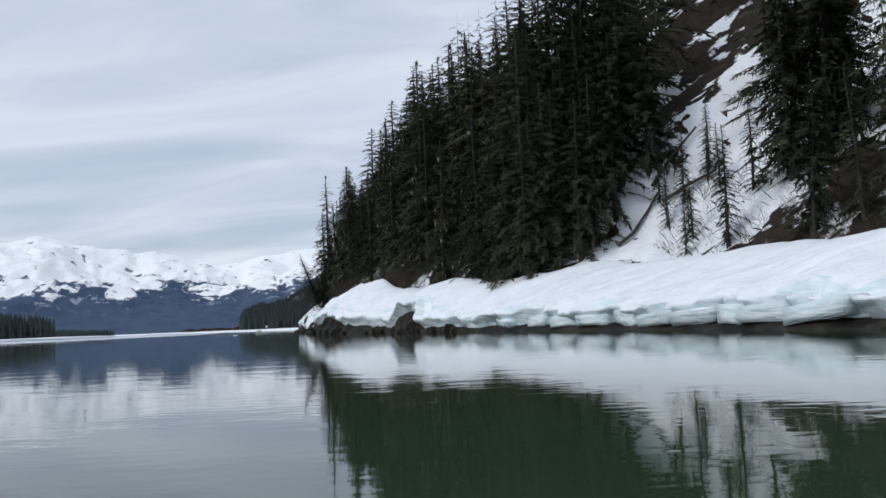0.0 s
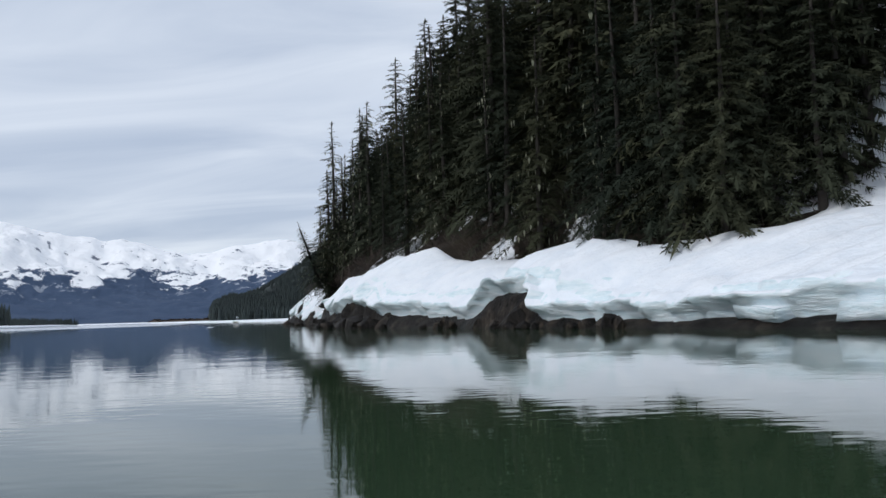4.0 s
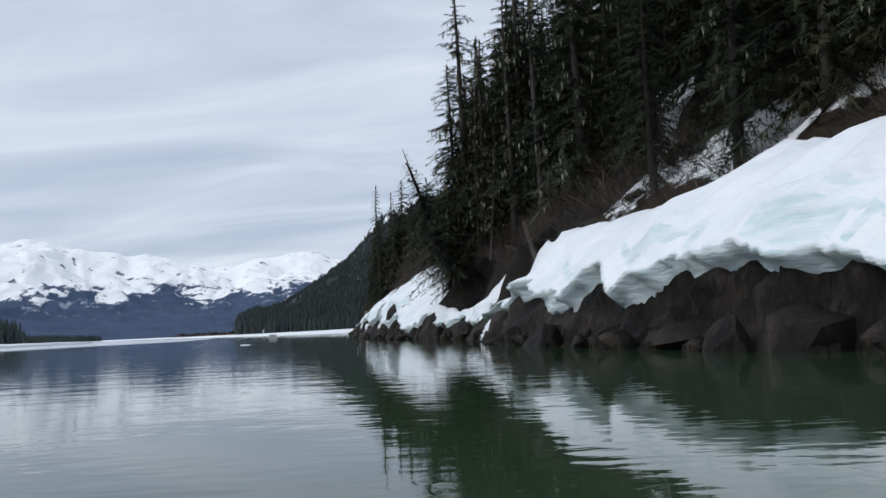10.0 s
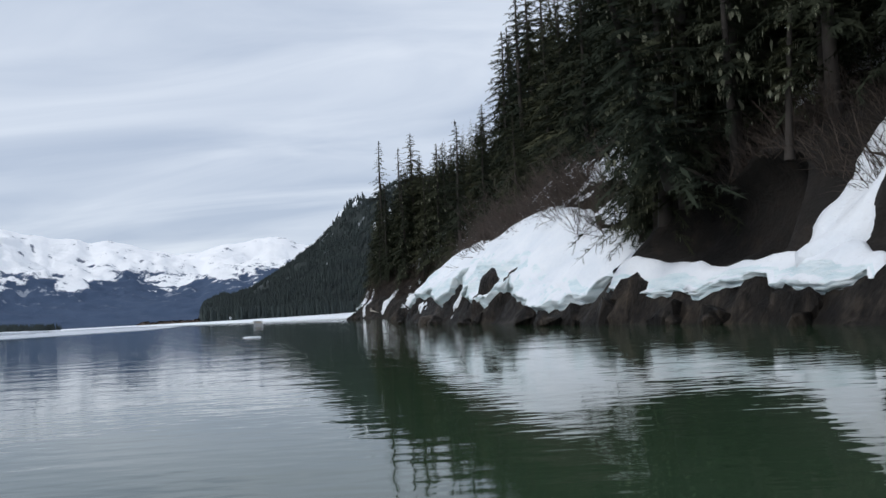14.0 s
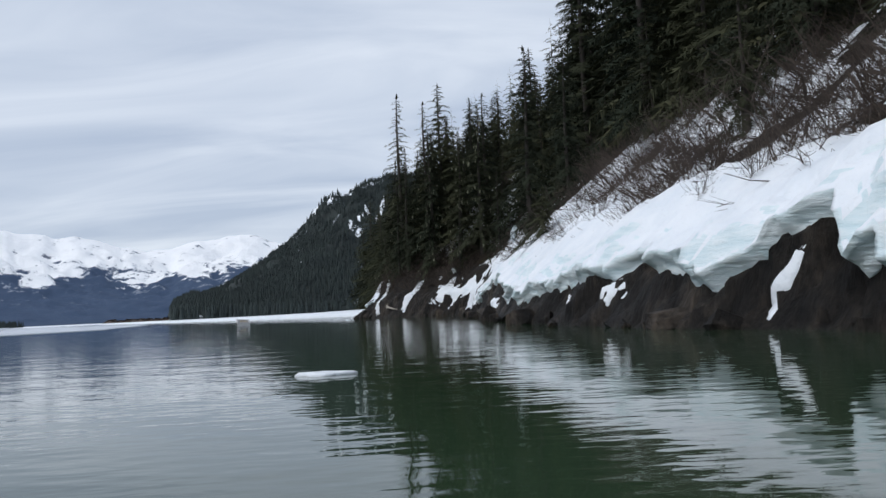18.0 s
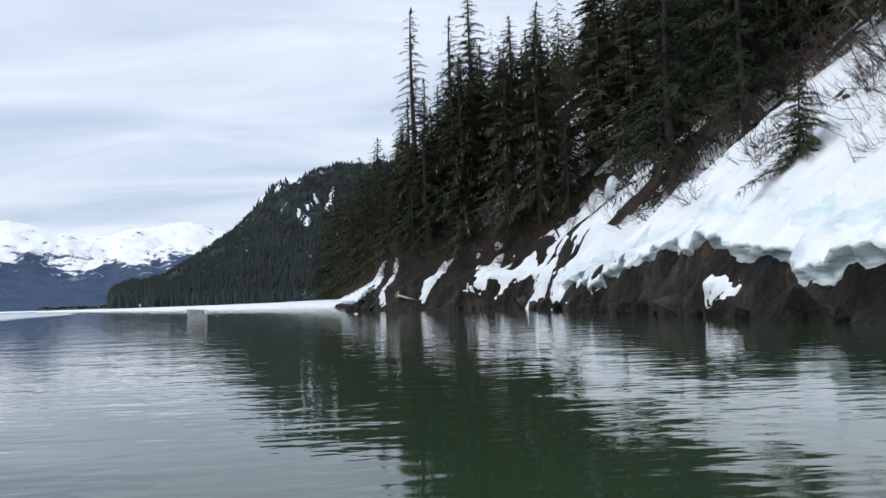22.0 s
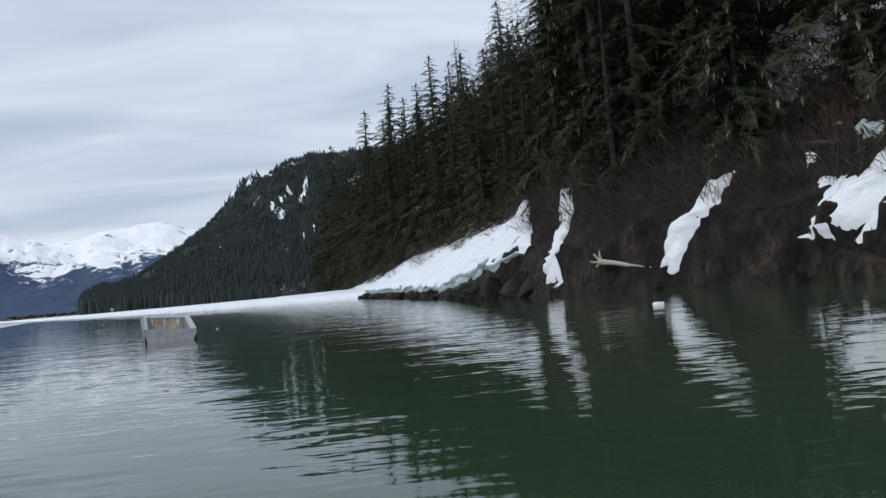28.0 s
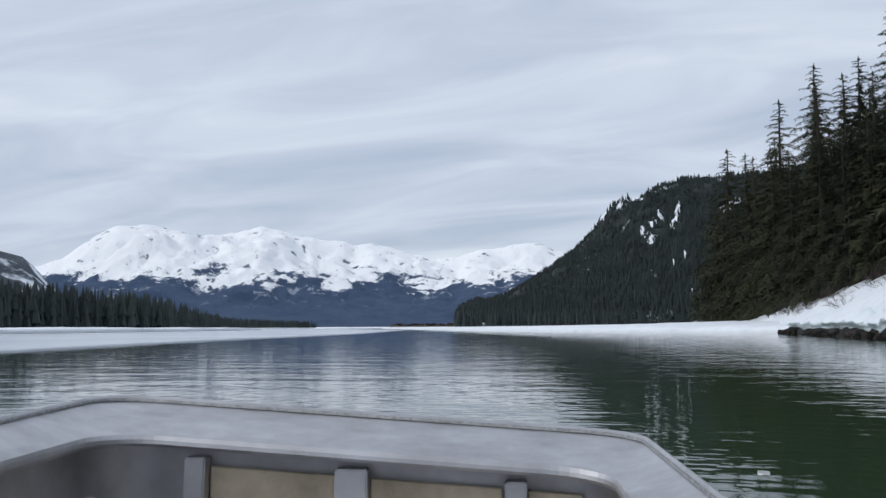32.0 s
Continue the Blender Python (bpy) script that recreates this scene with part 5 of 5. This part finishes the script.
def slope_brush():
    """Bent alder stems lying downhill in bands across the open snow slope."""
    n = 26000
    y = rng.uniform(170, 290, n)
    d = 4.0 + rng.uniform(0, 1, n) * (5 + 18 * smooth(180, 240, y))
    band = fbm((y - 1.2 * d) / 5.5, (y + d) / 16, 141, 4)
    keep = band > 0.17 + 0.25 * smooth(9, 4, d)
    y, d = y[keep], d[keep]
    n = len(y)
    p = np.stack([shore_x(y) + d, y, ground(y, d) + 0.1], 1)
    l = rng.uniform(0.6, 2.0, n)[:, None]
    way = rng.normal(0, 0.35, (n, 3)) + np.array([-0.75, 0, 0.55])
    side = np.cross(way, rng.normal(0, 1, (n, 3)))
    side /= np.linalg.norm(side, axis=1)[:, None] + 1e-9
    w = rng.uniform(0.008, 0.022, n)[:, None]
    mid = p + way * l * 0.55 + np.array([0, 0, -0.06]) * l
    tip = p + way * l + np.array([0, 0, 0.10]) * l
    V = np.stack([p - side * w, p + side * w, mid + side * w * .7, tip, mid - side * w * .7], 1).reshape(-1, 3)
    F = (np.arange(n)[:, None] * 5 + np.arange(5)[None])
    tagged(new("slope_brush", mesh_of("slope_brush", V, F, M_TWIG, False)), "bands of bent brown alder stems on the snow slope", "brush", kind="stuff")


slope_brush()


# ---- boulders at the water's edge ----
def boulder_mesh(seed):
    """An angular rock: the hull of scattered points, its edges worn, cracked by a second set of cuts."""
    g = random.Random(seed)
    bm = bmesh.new()
    for _ in range(22):
        v = Vector((g.gauss(0, 1), g.gauss(0, 1), g.gauss(0, 1))).normalized() * g.uniform(0.75, 1.1)
        bm.verts.new((v.x, v.y, v.z * 0.8))
    r = bmesh.ops.convex_hull(bm, input=bm.verts[:])
    bmesh.ops.delete(bm, geom=[e for e in r["geom_interior"] if isinstance(e, bmesh.types.BMVert)], context="VERTS")
    bmesh.ops.recalc_face_normals(bm, faces=bm.faces[:])
    bmesh.ops.subdivide_edges(bm, edges=bm.edges[:], cuts=1, use_grid_fill=True)
    bmesh.ops.smooth_vert(bm, verts=bm.verts[:], factor=0.14, use_axis_x=True, use_axis_y=True, use_axis_z=True)
    bmesh.ops.triangulate(bm, faces=bm.faces[:])
    bmesh.ops.subdivide_edges(bm, edges=bm.edges[:], cuts=1)
    for v in bm.verts:
        v.co *= 1 + 0.07 * noise.noise(v.co * 2.3 + Vector((seed * 5.1, 0, 0))) + 0.04 * noise.noise(v.co * 6)
    me = bpy.data.meshes.new("boulder")
    bm.to_mesh(me)
    bm.free()
    me.materials.append(M_ROCK)
    me.polygons.foreach_set("use_smooth", [False] * len(me.polygons))
    return me


BOULDERS = [boulder_mesh(k) for k in range(6)]


def boulder(k, y, d, sx, sy, sz, z=0.05, tilt=20):
    ob = new("boulder", BOULDERS[k % 6])
    ob.matrix_basis = pose(float(shore_x(np.array(y))) + d, y, z, rng.uniform(-tilt, tilt), rng.uniform(-tilt, tilt), rng.uniform(0, 360)) @ Matrix.Diagonal((sx, sy, sz, 1))
    tagged(ob, "dark wet angular rock at the water's edge", "rock", "shore boulders")


# the larger outcrops: y, metres inland, half width, height
for k, (y, d, w, h) in enumerate(((94.5, .9, 1.7, 1.9), (91.5, .8, 1.2, 1.2), (98, .6, 1.1, 1.1), (114.2, 1.2, 1.5, 1.7), (116.5, 1.3, 2.6, 2.1), (121, 1.5, 2.4, 1.7), (126, 1.1, 2.0, 1.5), (131, 1.1, 2.2, 1.3),
                                  (154.2, .5, .9, 1.6), (161, .5, 1.0, 1.3), (165.6, .6, 1.0, 1.7), (169, .6, .9, 1.3), (175.5, .8, 1.2, 1.4), (193, 0.9, 1.5, 1.2), (197, .7, 1.3, 1.2), (239, .9, 1.9, 1.9),
                                  (246, .8, 1.6, 1.4), (276, 0.9, 1.5, 1.5), (283, 1.0, 1.7, 1.6), (291, 1.2, 1.7, 2.2), (299, 1.0, 1.6, 1.9), (306, .6, 1.7, 1.7), (309, .4, 1.1, 1.1), (302.5, .2, 1.3, 1.8), (304.2, -.2, 1.1, 1.4), (310.5, .2, 1.2, 1.4), (313, .2, .9, 1.1), (300, .3, 1.2, 1.9), (316, .4, 1.0, 1.0), (352, .5, 1.2, .9), (381, .4, 1.4, 1.0))):
    boulder(k, y, d, w, w * 1.15, h, 0.0, 12)
for k in range(150):
    y = float(rng.choice([rng.uniform(84, 140), rng.uniform(140, 275), rng.uniform(255, 440)]))
    s = rng.uniform(0.3, 0.95)
    boulder(k, y, rng.uniform(-0.8, 0.4), s * 0.8, s * rng.uniform(.7, 1.4), s * rng.uniform(0.7, 1.5))


for k in range(60):
    s = rng.uniform(0.35, 1.0)
    boulder(k, rng.uniform(312, 440), rng.uniform(-0.5, 0.9), s, s * rng.uniform(.8, 1.5), s * rng.uniform(0.7, 1.2))


# ---- a fallen log on the snow, floating ice ----
def tube(points, radii, sides=8):
    bm = bmesh.new()
    rings = []
    for i, p in enumerate(points):
        p = Vector(p)
        q = Vector(points[min(i + 1, len(points) - 1)]) - Vector(points[max(i - 1, 0)])
        rot = q.to_track_quat("Z", "X").to_matrix()
        rings.append([bm.verts.new(p + rot @ Vector((radii[i] * math.cos(a * 6.2832 / sides), radii[i] * math.sin(a * 6.2832 / sides), 0))) for a in range(sides)])
    for a, b in zip(rings, rings[1:]):
        for k in range(sides):
            bm.faces.new((a[k], a[(k + 1) % sides], b[(k + 1) % sides], b[k]))
    bm.faces.new(rings[0][::-1])
    bm.faces.new(rings[-1])
    for f in bm.faces:
        f.smooth = True
    return bm


def lying(points, lift=0.35):
    """Points raised to lie on the snow above the land."""
    return [(x, y, float(ground(np.array(y), np.array(x - float(shore_x(np.array(y)))))) + lift + more) for x, y, more in points]


log = part("fallen_log", tube(lying([(17.6, 86.7, .15), (19.3, 87.45, .3), (21, 88.2, .35), (22.6, 88.9, .4)]), [.19, .17, .14, .09]), M_LOG, None)
tagged(log, "dark bare fallen log lying up the snow slope", "log")
for pts, rad in (([(22.5, 87.6, .5), (25, 86.6, .7), (27.6, 85.8, .5)], [.2, .17, .1]), ([(22, 89.4, .5), (24.5, 89.8, .8), (27.2, 90.2, 1.0)], [.18, .15, .1])):
    tagged(part("fallen_log", tube(lying(pts), rad), M_LOG, None), "dark fallen trunk caught among the trees beside the chute", "log")
leaner = part("fallen_log", tube([(-18.72, 149.8, 7.4), (-18.42, 148.55, 5.78), (-18.20, 147.63, 4.60), (-17.96, 146.71, 3.46), (-17.7, 145.9, 2.4)], [.13, .19, .23, .27, .30], 10), M_LOG, None)
tagged(leaner, "pale bare trunk leaning over the hollow above the rocks", "log")


def dead_tree(base, top, r, count, reach, seed, label):
    """A bare standing or leaning trunk with short broken branches."""
    g = random.Random(seed)
    e = new("dead_tree")
    a, b = Vector(base), Vector(top)
    line = [a.lerp(b, u) + Vector((g.uniform(-.1, .1), g.uniform(-.1, .1), 0)) * (0 < u < 1) for u in (0, .25, .5, .75, 1)]
    part("trunk", tube(line, [r, r * .8, r * .6, r * .38, r * .12]), M_LOG, e)
    bm = bmesh.new()
    for _ in range(count):
        u = g.uniform(0.25, 0.97)
        p = a.lerp(b, u)
        t = g.uniform(0, 6.283)
        way = Vector((math.cos(t), math.sin(t), g.uniform(-.35, .15)))
        l = reach * (1.1 - u) * g.uniform(.5, 1.2) + 0.25
        m, q = p + way * l * .5 + Vector((0, 0, .06 * l)), p + way * l - Vector((0, 0, .12 * l))
        for c, d, w in ((p, m, r * .16), (m, q, r * .10), (m, m + way.cross(Vector((0, 0, 1))) * l * .35, r * .08), (m, m - way.cross(Vector((0, 0, 1))) * l * .3 + way * l * .15, r * .08)):
            side = (d - c).cross(Vector((0.3, 0.2, 1))).normalized() * w
            up = (d - c).cross(side).normalized() * w
            v = [bm.verts.new(x) for x in (c + side, c - side * .5 + up, c - side * .5 - up, d)]
            for f in ((0, 1, 3), (1, 2, 3), (2, 0, 3)):
                bm.faces.new([v[i] for i in f])
    part("branches", bm, M_LOG, e, "short bare grey branches")
    tagged(e, label, "dead tree")


def driftwood():
    e = new("driftwood")
    part("trunk", tube([(-39.6, 290.9, 1.05), (-40.3, 291.8, 1.25), (-40.9, 292.6, 1.45), (-41.3, 293.3, 1.55)], [.07, .10, .13, .16]), M_PALE, e)
    for dx, dy, dz in ((-0.15, 0.4, 0.42), (-0.3, 0.5, 0.0), (0.1, 0.15, 0.55), (-0.2, 0.1, -0.3)):
        part("root", tube([(-41.25, 293.2, 1.55), (-41.3 + dx * .6, 293.3 + dy * .6, 1.55 + dz * .7), (-41.3 + dx, 293.3 + dy, 1.6 + dz)], [.08, .05, .02], 6), M_PALE, e)
    tagged(e, "pale bare drift log with its roots, stranded on the rocks", "driftwood")


M_PALE = mat_simple("bleached_wood", 4, [(0.3, (0.30, 0.26, 0.22)), (0.7, (0.52, 0.47, 0.41))], 0.85, 0.5, 0.02, stretch=(1, 1, 0.4))
driftwood()
dead_tree((-31.6, 369.6, 8.0), (-32.3, 369.6, 35.1), .32, 90, 3.4, 71, "tall grey dead spruce with bare branches above the forest")
dead_tree((-23.7, 162.2, 6.0), (-26.75, 160.6, 14.8), .17, 26, 1.5, 75, "leaning conifer top broken off above its last branches")
leaning = copy_thing(KINDS[0], Matrix.Identity(4))
leaning.matrix_basis = Matrix.Translation((-23.7, 162.2, 5.6)) @ Vector((-3.05, -1.6, 8.8)).to_track_quat('Z', 'Y').to_matrix().to_4x4() @ Matrix.Diagonal((17, 17, 8.8, 1))
dead_tree((22.0, 83.5, 9.0), (21.6, 83.2, 15.5), .10, 40, 1.4, 73, "small bare dead tree standing in the snow chute")


def ice_fall(y, d, z0, z1, half, seed):
    """A seep frozen on the rock: a row of icicles grown together."""
    g = random.Random(seed)
    e = new("frozen_seep")
    x0 = float(shore_x(np.array(y))) + d
    for k in range(13):
        u = -1 + k / 6
        x, yy = x0 + g.uniform(-.12, .12) - 0.25, y + u * half
        top, low = z1 - 0.4 * u * u + g.uniform(-.2, .1), z0 + g.uniform(0, .5) * (z1 - z0)
        part("icicle", tube([(x + .35, yy, top), (x + .1, yy, top - .25), (x, yy + g.uniform(-.05, .05), (top + low) / 2), (x - .05, yy, low)], [.16, .17, .13, .03], 7), M_SEEP, e)
    tagged(e, "pale frozen seep of icicles hanging on dark rock", "icicles")


M_SEEP = mat_simple("grey_ice", 2, [(0.3, (0.42, 0.50, 0.55)), (0.7, (0.72, 0.77, 0.80))], 0.25, 0.5, 0.03)
ice_fall(284.9, 4.3, 4.7, 6.5, 0.8, 5)
ice_fall(268, 6.0, 8.0, 10.5, 0.7, 6)


def snow_block(y, d, sx, sy, sz, z, seed):
    """A slab broken from the front of the snow bank: an uneven box with worn edges."""
    g = random.Random(seed)
    bm = bmesh.new()
    bmesh.ops.create_cube(bm, size=1)
    for v in bm.verts:
        v.co = Vector((v.co.x * sx * g.uniform(.85, 1.15), v.co.y * sy * g.uniform(.85, 1.15), v.co.z * sz * g.uniform(.75, 1.2)))
    bmesh.ops.bevel(bm, geom=bm.edges[:], offset=0.05, segments=2, affect="EDGES")
    bmesh.ops.subdivide_edges(bm, edges=bm.edges[:], cuts=2, use_grid_fill=True)
    for v in bm.verts:
        v.co += 0.10 * noise.noise_vector(v.co * 1.7 + Vector((seed, 0, 0))) + 0.04 * noise.noise_vector(v.co * 5)
    for f in bm.faces:
        f.smooth = True
    ob = part("snow_block", bm, M_SNOW, None)
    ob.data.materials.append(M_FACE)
    # upright sides in the colour with painted blue shade, tops in plain snow
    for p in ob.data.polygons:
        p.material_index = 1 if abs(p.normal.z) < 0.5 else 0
    ob.matrix_basis = pose(float(shore_x(np.array(y))) + d, y, z, g.uniform(-7, 7), g.uniform(-10, 4), g.uniform(-14, 14) + 20)
    tagged(ob, "broken slab of old snow along the bank's front", "snow block", "broken snow slabs")


for k, (y, d, sx, sy, sz) in enumerate(((40, .5, 1.6, 3.4, .9), (44, .4, 1.5, 2.8, .8), (46.8, .5, 1.4, 1.9, 1.0), (50.6, .4, 1.5, 3.0, .85), (54.4, .3, 1.4, 3.4, .75), (58.5, .4, 1.4, 2.6, .8), (62.5, .3, 1.3, 3.2, .7), (67, .4, 1.4, 3.0, .75), (71.5, .4, 1.2, 2.2, .7), (76, .4, 1.3, 2.8, .65))):
    snow_block(y, d + 0.75, sx, sy * 1.15, sz * 1.1, 0.36 + sz * 0.5, 300 + k)


def floe(x, y, sx, sy, h, seed, label):
    n = 40
    a = np.arange(n) * 6.2832 / n
    r = 1 + 0.75 * fbm(np.cos(a) * 1.9 + seed, np.sin(a) * 1.9, seed, 4, 0.6)
    rows = []
    for k, z in ((0.96, -0.05), (1.0, 0.02), (0.97, h * 0.6), (0.88, h), (0.5, h * 1.1), (0.02, h * 1.2)):
        rows.append(np.stack([x + sx * r * k * np.cos(a), y + sy * r * k * np.sin(a), z * (1 + 0.35 * fbm(np.cos(a) * 2 + 5, np.sin(a) * 2 + k, seed + 3, 3))], 1))
    V = np.stack(rows, 0)
    F = [(i * n + j, i * n + (j + 1) % n, (i + 1) * n + (j + 1) % n, (i + 1) * n + j) for i in range(len(rows) - 1) for j in range(n)]
    tagged(new("ice_floe", mesh_of("ice_floe", V, F, M_SNOW)), label, "ice floe", "floating ice")


floe(-43.52, 179.07, 0.46, 0.22, 0.05, 1, "white floe of rotten snow drifting on dark water")
floe(-46.46, 274.41, 0.15, 0.12, 0.07, 2, "small white piece of floating ice")
floe(-59.60, 288.76, 0.04, 0.03, 0.01, 3, "small white piece of floating ice")


# ---- the aluminium skiff, at the end of the way ----
def rail(xl, xr, yf, r, aft_r, aft_l, aft=-2.7):
    """Plan of a line round the boat: port aft, round the square bow, starboard aft; the hull leans to starboard."""
    pts = [(xl + aft_l, aft), (xl + aft_l, aft * 0.5), (xl + aft_l, 0), (xl + aft_l, 1.2), (xl, yf - r)]
    pts += [(xl + r - r * math.cos(a), yf - r + r * math.sin(a)) for a in (i * math.pi / 18 for i in range(1, 9))]
    pts += [(xl + r + (xr - xl - 2 * r) * u, yf) for u in (0, .25, .5, .75, 1)]
    pts += [(xr - r + r * math.sin(a), yf - r + r * math.cos(a)) for a in (i * math.pi / 18 for i in range(1, 9))]
    pts += [(xr, yf - r), (xr + aft_r * .5, 1.2), (xr + aft_r, 0.4), (xr + aft_r, aft * 0.5), (xr + aft_r, aft)]
    return [Vector((x, y, 0.80 - 0.068 * (x + 1.17) - 0.36 * min(max((1.2 - y) / 3.9, 0), 1))) for x, y in pts]


OUTER, INNER = rail(-1.25, 0.37, 2.65, 0.15, 0.04, 0.12), rail(-1.05, 0.23, 2.20, 0.15, 0.02, 0.03)


def loft(profile, smooth_=True):
    """A skin round the boat: each row lies at a share of the way from the outer rail to the inner one, raised by a height."""
    bm = bmesh.new()
    rows = [[bm.verts.new(a + (b - a) * t + Vector((0, 0, h))) for t, h in profile] for a, b in zip(OUTER, INNER)]
    for a, b in zip(rows, rows[1:]):
        for k in range(len(profile) - 1):
            bm.faces.new((a[k], b[k], b[k + 1], a[k + 1]))
    for f in bm.faces:
        f.smooth = smooth_
    return bm


def skiff():
    e = new("skiff")
    gunwale = part("gunwale", loft([(0.0, -0.06), (-0.03, -0.03), (-0.03, 0.0), (0.0, 0.014), (0.05, 0.016), (0.10, 0.006), (0.14, 0.002), (0.93, -0.042), (0.95, -0.036), (0.98, -0.038), (1.0, -0.048), (1.005, -0.058), (0.99, -0.066), (0.94, -0.068), (0.7, -0.05)], False),
         M_ALU, e, "wide worn aluminium gunwale with a rolled inner edge")
    part("weld_bead", loft([(0.115, 0.004), (0.12, 0.012), (0.135, 0.013), (0.145, 0.004)]), M_WELD, gunwale, "rough weld bead along the rail")
    part("hull", loft([(0.0, -0.05), (0.05, -0.30), (0.25, -0.62), (0.6, -0.86)]), M_ALU, e, "bare aluminium hull side")
    part("inner_side", loft([(0.80, -0.06), (0.78, -0.30), (0.76, -0.62)]), M_ALU, e, "bare aluminium inner side")
    bm = bmesh.new()
    bmesh.ops.create_grid(bm, x_segments=6, y_segments=14, size=0.5)
    for v in bm.verts:
        v.co = Vector((-0.40 + v.co.x * 1.1, -0.2 + v.co.y * 5.0, 0.17))
    part("deck", bm, M_ALU, e)
    bm = bmesh.new()
    for s, y in ((0, -2.64), (1, -2.70)):
        vs = [bm.verts.new(p) for p in ((-1.135, y, 0.43), (0.415, y, 0.325), (0.40, y, 0.20), (0.28, y, -0.06), (-1.02, y, -0.06), (-1.12, y, 0.22))]
        bm.faces.new(vs if s else vs[::-1])
    bm.verts.ensure_lookup_table()
    for k in range(6):
        bm.faces.new([bm.verts[k], bm.verts[(k + 1) % 6], bm.verts[6 + (k + 1) % 6], bm.verts[6 + k]])
    bmesh.ops.recalc_face_normals(bm, faces=bm.faces[:])
    part("transom", bm, M_ALU, e)

    def post(x, w, y0=2.285):
        z = 0.80 - 0.068 * (x + 1.17)
        bm = bmesh.new()
        bmesh.ops.create_cube(bm, size=1)
        for v in bm.verts:
            v.co = Vector((x + v.co.x * w, y0 - 0.03 + v.co.y * 0.05 - (0.5 - v.co.z) * 0.05, z - 0.37 + v.co.z * 0.56))
        bmesh.ops.bevel(bm, geom=bm.edges[:], offset=0.004, segments=2, affect="EDGES")
        part("rib", bm, M_ALU, e, "upright aluminium rib under the rail")

    for x, w in ((-0.83, 0.055), (-0.42, 0.085), (0.0, 0.055)):
        post(x, w)
    for x0, x1 in ((-0.80, -0.465), (-0.375, -0.035), (0.03, 0.17)):
        bm = bmesh.new()
        bmesh.ops.create_cube(bm, size=1)
        for v in bm.verts:
            x = x0 if v.co.x < 0 else x1
            v.co = Vector((x, 2.272 + v.co.y * 0.014, 0.80 - 0.068 * (x + 1.17) - 0.115 - (0.45 if v.co.z < 0 else 0)))
        bmesh.ops.bevel(bm, geom=bm.edges[:], offset=0.003, segments=1, affect="EDGES")
        part("panel", bm, M_PLY, e, "dirty tan panel between the ribs")
    for x, y, k in ((0.03, 1.72, 1), (-0.86, 1.72, -1)):
        z = 0.72 - 0.068 * (x + 1.17)
        part("brace", tube([(x, y, z - 0.02), (x - 0.08 * k, y - 0.10, z - 0.34)], [0.018, 0.014], 6), M_ALU, e, "welded diagonal brace")
        part("side_rib", tube([(x + 0.005 * k, y - 0.35, z - 0.02), (x - 0.03 * k, y - 0.36, z - 0.50)], [0.02, 0.02], 6), M_ALU, e)
    e.matrix_basis = pose(-60.23, 282.32, 0.0, 0, 0, 9.6)
    tagged(e, "open bare aluminium skiff with a square bow, afloat", "boat")


skiff()
